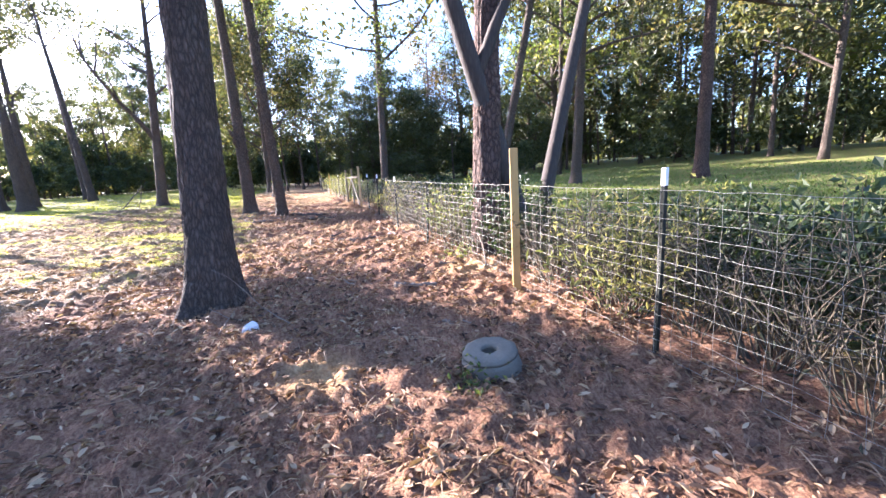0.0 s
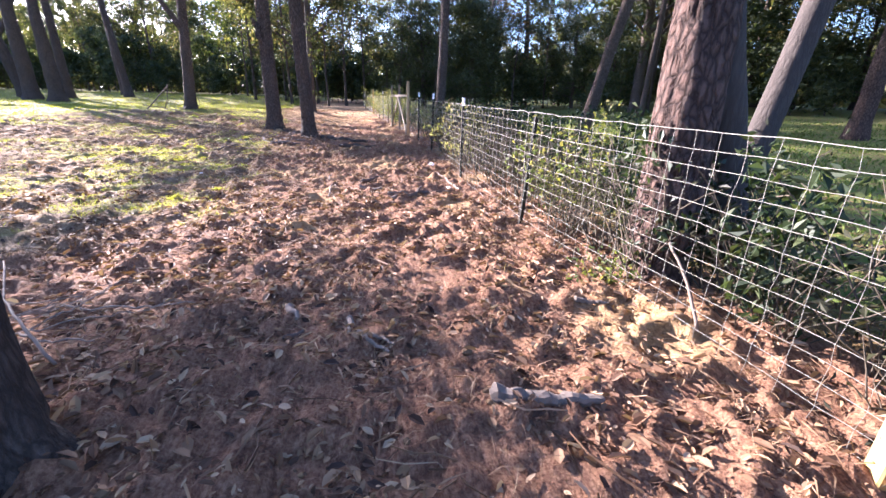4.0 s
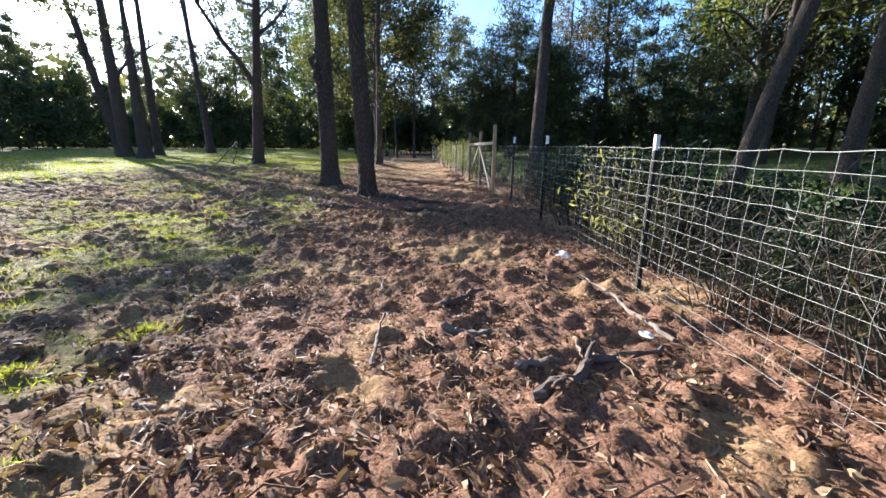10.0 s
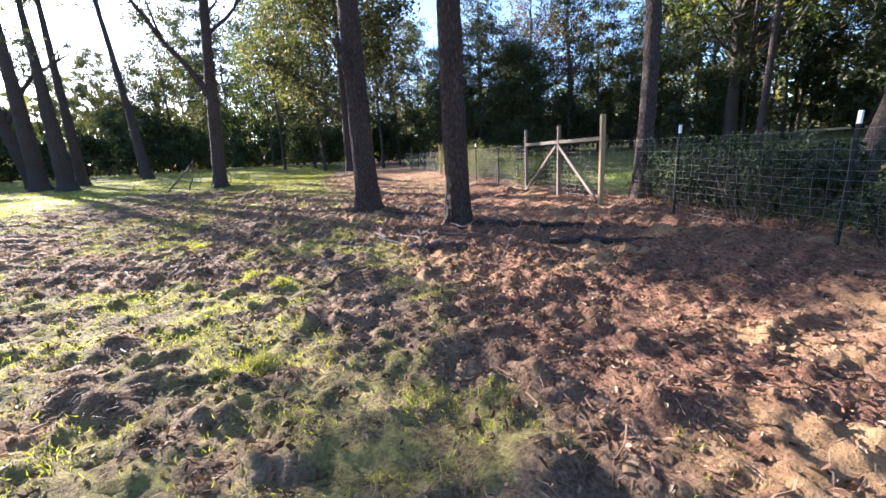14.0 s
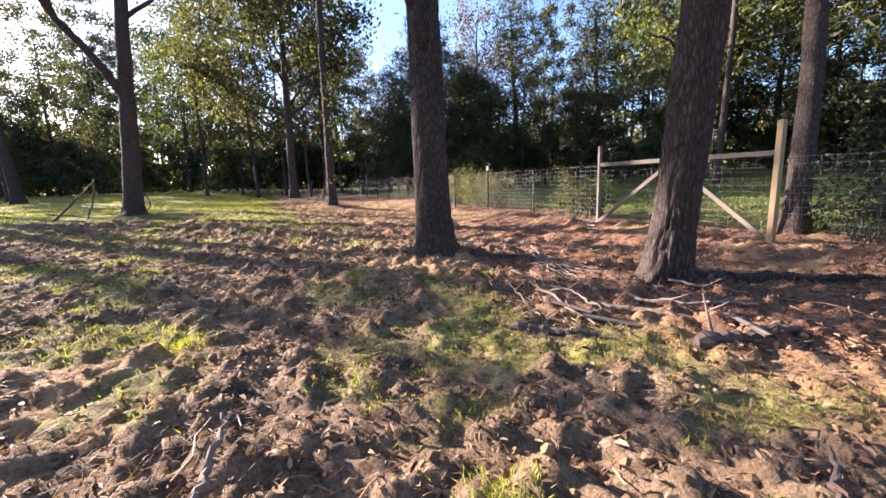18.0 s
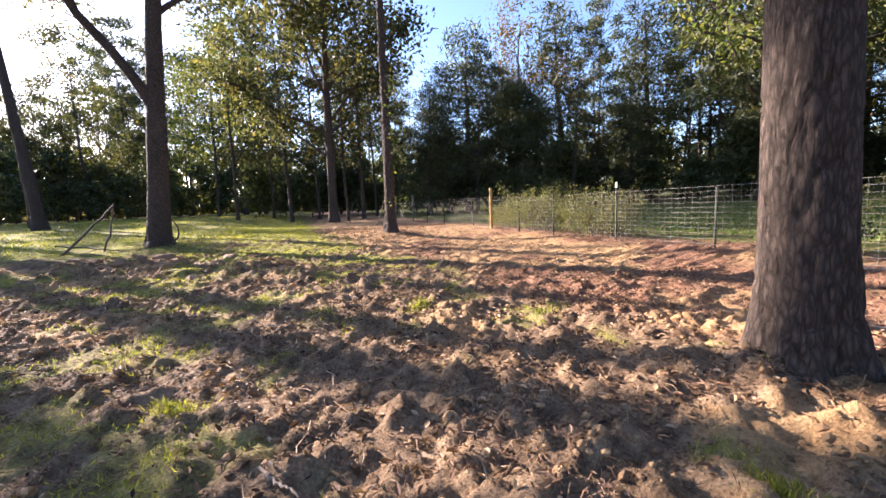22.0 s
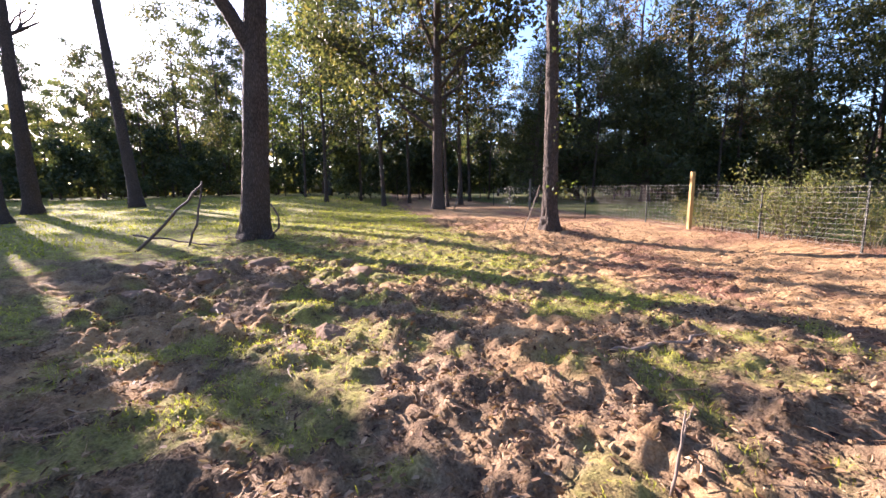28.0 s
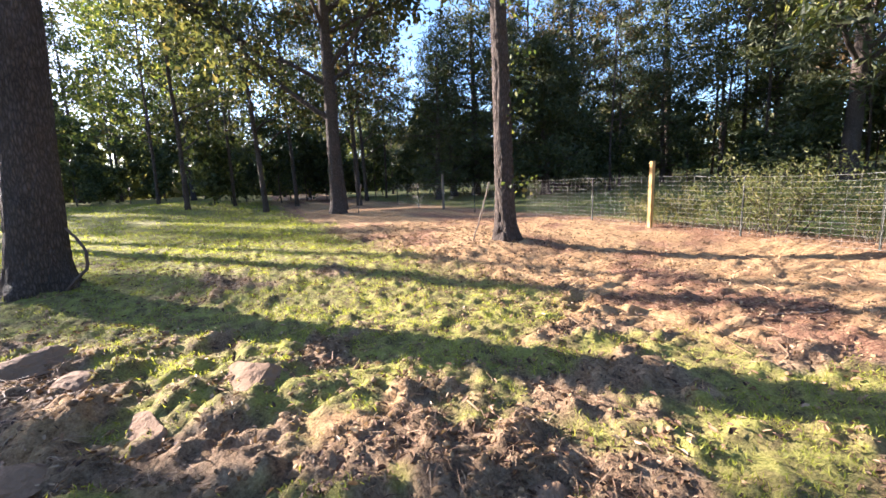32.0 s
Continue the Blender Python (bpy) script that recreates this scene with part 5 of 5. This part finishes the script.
stick("fallen_branch", (-1.85, 17.0), (-1.45, 16.42), 0.03, PALE, "pale broken branch on the sand", 40, 0.05)
for n, (a, b, r) in enumerate([((-2.02, 18.1, 0.10), (-2.12, 16.6), 0.018), ((-1.92, 18.0, 0.05), (-1.98, 16.7, 0.06), 0.014), ((-2.2, 18.0, 0.14), (-2.35, 17.2), 0.012), ((-2.35, 18.2, 0.2), (-2.5, 17.5), 0.010),
                                ((-1.55, 16.9, 0.02), (-1.3, 16.35, 0.10), 0.016), ((-1.2, 16.75), (-0.85, 16.3, 0.03), 0.018), ((-1.0, 17.0, 0.05), (-0.6, 16.6), 0.014), ((-1.52, 16.14), (-1.56, 16.2, 0.28), 0.014), ((-0.35, 17.6, 0.06), (-0.05, 17.3), 0.025)]):
    stick("fallen_branch", a, b, r, PALE if n % 3 else TWIG, "pale bare branch in the heap between two trees", 310 + n, 0.05, [(12, (0.4, -0.5, 0.5), 0.15)])
for n in range(24):
    s0 = rgs.rand()
    a = (-1.15 - 0.5 * s0 + rgs.normal(0, 0.12), 19.2 - 1.2 * s0 + rgs.normal(0, 0.15))
    way = (-0.24 + rgs.normal(0, 0.16), -0.95 + rgs.normal(0, 0.1))
    long = rgs.uniform(0.5, 1.6)
    stick("fallen_branch", (a[0], a[1], rgs.uniform(0.02, 0.12)), (a[0] + way[0] * long, a[1] + way[1] * long, rgs.uniform(0.0, 0.10)), rgs.uniform(0.004, 0.012), [PALE, TWIG, DARK_STICK][n % 3], "dry branch in the heap between two trees", 240 + n, 0.05, [(9, (rgs.normal(), rgs.normal(), 0.5), 0.2)] if n % 2 else ())
for n, (x, y, turn) in enumerate([(-2.1, 16.95, 20), (-1.95, 16.62, 50), (-1.2, 16.2, 110), (-1.35, 16.0, 150), (-2.3, 17.6, 80)]):
    rgb = np.random.RandomState(n)
    u, v = np.meshgrid(np.linspace(-1, 1, 7), np.linspace(-1, 1, 9), indexing="ij")
    arc = u * 1.1
    wide, long = 0.035 + 0.015 * rgb.rand(), 0.15 + 0.08 * rgb.rand()
    top_v = np.stack([wide * np.sin(arc), v * long * (1 + 0.1 * rgb.rand(7, 9)), wide * np.cos(arc) - 0.02 + 0.02 * v], -1).reshape(-1, 3)
    low_v = top_v * (0.86, 1, 0.86) - (0, 0, 0.004)
    i, j = np.meshgrid(np.arange(6), np.arange(8), indexing="ij")
    q = (i * 9 + j).ravel()
    f = np.stack([q, q + 9, q + 10, q + 1], -1)
    rim = np.concatenate([[(k, k + 1, k + 64, k + 63) for k in range(8)], [(54 + k, 54 + k + 1, 54 + k + 64, 54 + k + 63) for k in range(8)]])
    ob = tagged(new("bark_slab", mesh_from("bark_slab", np.concatenate([top_v, low_v]), np.concatenate([f, f[:, ::-1] + 63, rim]), DEADWOOD if n % 2 else DARK_STICK, True)), "curled slab of fallen bark in the branch heap", "bark")
    ob.matrix_basis = Matrix.Translation(on(x, y, 0.035)) @ pose(0, 0, 0, rgb.uniform(-15, 15), rgb.uniform(-20, 20), turn)
stick("fallen_stick", (-2.36, 27.66), (-3.0, 27.9), 0.014, TWIG, "dry stick on red clay", 41)
stick("fallen_branch", (-5.28, 25.42), (-4.34, 25.55, 0.03), 0.022, TWIG, "bent brown branch lying on the clods", 11, 0.08)
pole("dead_stalk", [on(-5.86, 23.9, 0), on(-5.8, 23.95, 0.18), on(-5.74, 24.0, 0.34)], 0.008, TWIG, "thin dead stalk standing in the clods", "stalk", 0.5, 42)
# round the forked tree
pole("propped_pole", [on(-12.15, 31.3, 0), on(-11.7, 31.85, 0.62), on(-11.2, 32.35, 1.36)], 0.035, DARK_STICK, "dark pole propped up beside a forked tree", "pole", 0.7, 43)
pole("propped_pole", [on(-11.45, 32.0, 0), on(-11.3, 32.2, 0.62), on(-11.22, 32.38, 1.40)], 0.026, DARK_STICK, "thin dark pole leaning on another", "pole", 0.7, 44)
pole("fallen_branch", [on(-12.9, 32.6, 0.25), on(-12.0, 32.3, 0.14), on(-11.0, 31.9, 0.05)], 0.024, DARK_STICK, "dark branch lying by propped poles", "stick", 0.6, 45)
for n in range(7):
    a = rgs.uniform(0, 3.1)
    c = (-11.1 + rgs.normal(0, 0.5), 32.5 + rgs.normal(0, 0.4))
    stick("fallen_stick", (c[0] - 0.35 * math.cos(a), c[1] - 0.35 * math.sin(a)), (c[0] + 0.35 * math.cos(a), c[1] + 0.35 * math.sin(a), 0.06), rgs.uniform(0.008, 0.018), TWIG, "dry stick at the foot of a forked tree", 280 + n, 0.08)
pole("curved_vine", [on(-9.95, 32.55, 0.0), on(-9.70, 32.58, 0.28), on(-9.68, 32.6, 0.58), on(-9.86, 32.65, 0.82)], 0.024, DARK_STICK, "thick curved vine rising beside a forked tree", "vine", 0.7, 46)
# stakes beyond the slim tree
pole("leaning_stake", [on(-3.55, 32.9, 0), on(-3.3, 32.95, 0.6), on(-3.1, 33.0, 1.12)], 0.016, PALE, "pale stake leaning near a slim tree", "stake", 0.8, 47)
pole("leaning_stake", [on(-3.75, 43.6, 0), on(-3.6, 43.7, 0.7), on(-3.5, 43.8, 1.25)], 0.02, PALE, "pale stake leaning by a tall tree", "stake", 0.8, 48)
sprig = make_bush("green_sprig", 71, 0.26, 0.2, LEAF_LIGHT, "bright green sprig growing beside a concrete ring", 150, 0.04, 9)
sprig.matrix_basis = Matrix.Translation(on(1.90, 2.95))
sprig2 = make_bush("green_sprig", 72, 0.4, 0.3, LEAF_LIGHT, "small yellow-green plant at the foot of the fence", 220, 0.045, 9)
sprig2.matrix_basis = Matrix.Translation(on(2.95, 6.65))

# chips and sticks lying beside the walked line
for n, (ax, ay, bx, by, r, m) in enumerate([(0.66, 6.35, 0.74, 6.16, 0.026, PALE), (1.05, 6.18, 1.05, 5.95, 0.02, PALE), (1.10, 6.0, 1.30, 5.86, 0.018, TWIG), (0.70, 5.99, 0.80, 6.04, 0.02, DARK_STICK), (0.91, 10.58, 1.27, 10.85, 0.032, DARK_STICK), (1.81, 10.05, 1.74, 9.72, 0.012, TWIG), (-5.61, 19.84, -5.43, 19.57, 0.012, PALE), (-0.66, 20.6, -1.14, 20.06, 0.022, DARK_STICK), (1.37, 21.5, 1.15, 20.7, 0.03, PALE), (-4.3, 16.6, -4.05, 16.75, 0.01, TWIG), (-3.2, 13.6, -2.95, 13.4, 0.012, TWIG), (-5.9, 22.3, -5.6, 22.2, 0.01, TWIG), (-4.9, 21.0, -4.5, 21.15, 0.012, DARK_STICK), (-6.9, 23.9, -6.5, 24.0, 0.01, TWIG)]):
    stick("fallen_stick", (ax, ay), (bx, by, 0.02), r, m, "short dry stick lying on the rough soil", 300 + n, 0.05)
pole("fallen_twig", [on(-0.22, 5.73, 0.03), on(-0.5, 5.95, 0.14), on(-0.68, 6.14, 0.2), on(-0.94, 6.51, 0.32)], 0.008, PALE, "curved pale vine arching over the brush heap", "twig", 0.6, 49)
pole("dead_stalk", [on(-3.37, 24.84, 0), on(-3.3, 24.9, 0.16), on(-3.2, 24.92, 0.34)], 0.008, TWIG, "thin dry stalk leaning out of the clay", "stalk", 0.5, 50, [(4, (-0.4, 0.2, 0.6), 0.08)])
pole("dead_stalk", [on(-5.73, 24.03, 0), on(-5.66, 24.1, 0.14), on(-5.6, 24.12, 0.25)], 0.006, TWIG, "short dead stalk standing in litter", "stalk", 0.5, 51)
for n, (x, y, wide) in enumerate([(-1.38, 9.54, 0.16), (-1.1, 10.17, 0.2), (-3.55, 15.3, 0.26), (-3.1, 14.9, 0.22), (-5.0, 17.4, 0.24), (-2.9, 13.2, 0.2), (-6.2, 20.6, 0.22), (-3.6, 19.0, 0.2), (-4.3, 22.3, 0.24), (-2.2, 18.4, 0.18)]):
    tuft_rg = np.random.RandomState(400 + n)
    count = int(2200 * wide)
    a, d = tuft_rg.uniform(0, 6.28, count), wide * np.abs(tuft_rg.normal(0, 0.45, count))
    px, py = x + d * np.cos(a), y + d * np.sin(a)
    h = tuft_rg.uniform(0.025, 0.075, count)
    c = np.stack([px - x, py - y, ground_z(px, py) - float(ground_z(x, y)) + h * 0.4], -1)
    way = np.stack([np.cos(a) * d / wide + tuft_rg.normal(0, 0.3, count), np.sin(a) * d / wide + tuft_rg.normal(0, 0.3, count), np.ones(count)], -1)
    ob = tagged(new("grass_tuft", mesh_from("grass_tuft", *leaves(c, h, tuft_rg, 0.07, 0.4, ways=way), GRASS)), "bright yellow-green tuft of grass in bare soil", "grass tuft", "grass tufts", "stuff")
    ob.matrix_basis = Matrix.Translation(on(x, y))
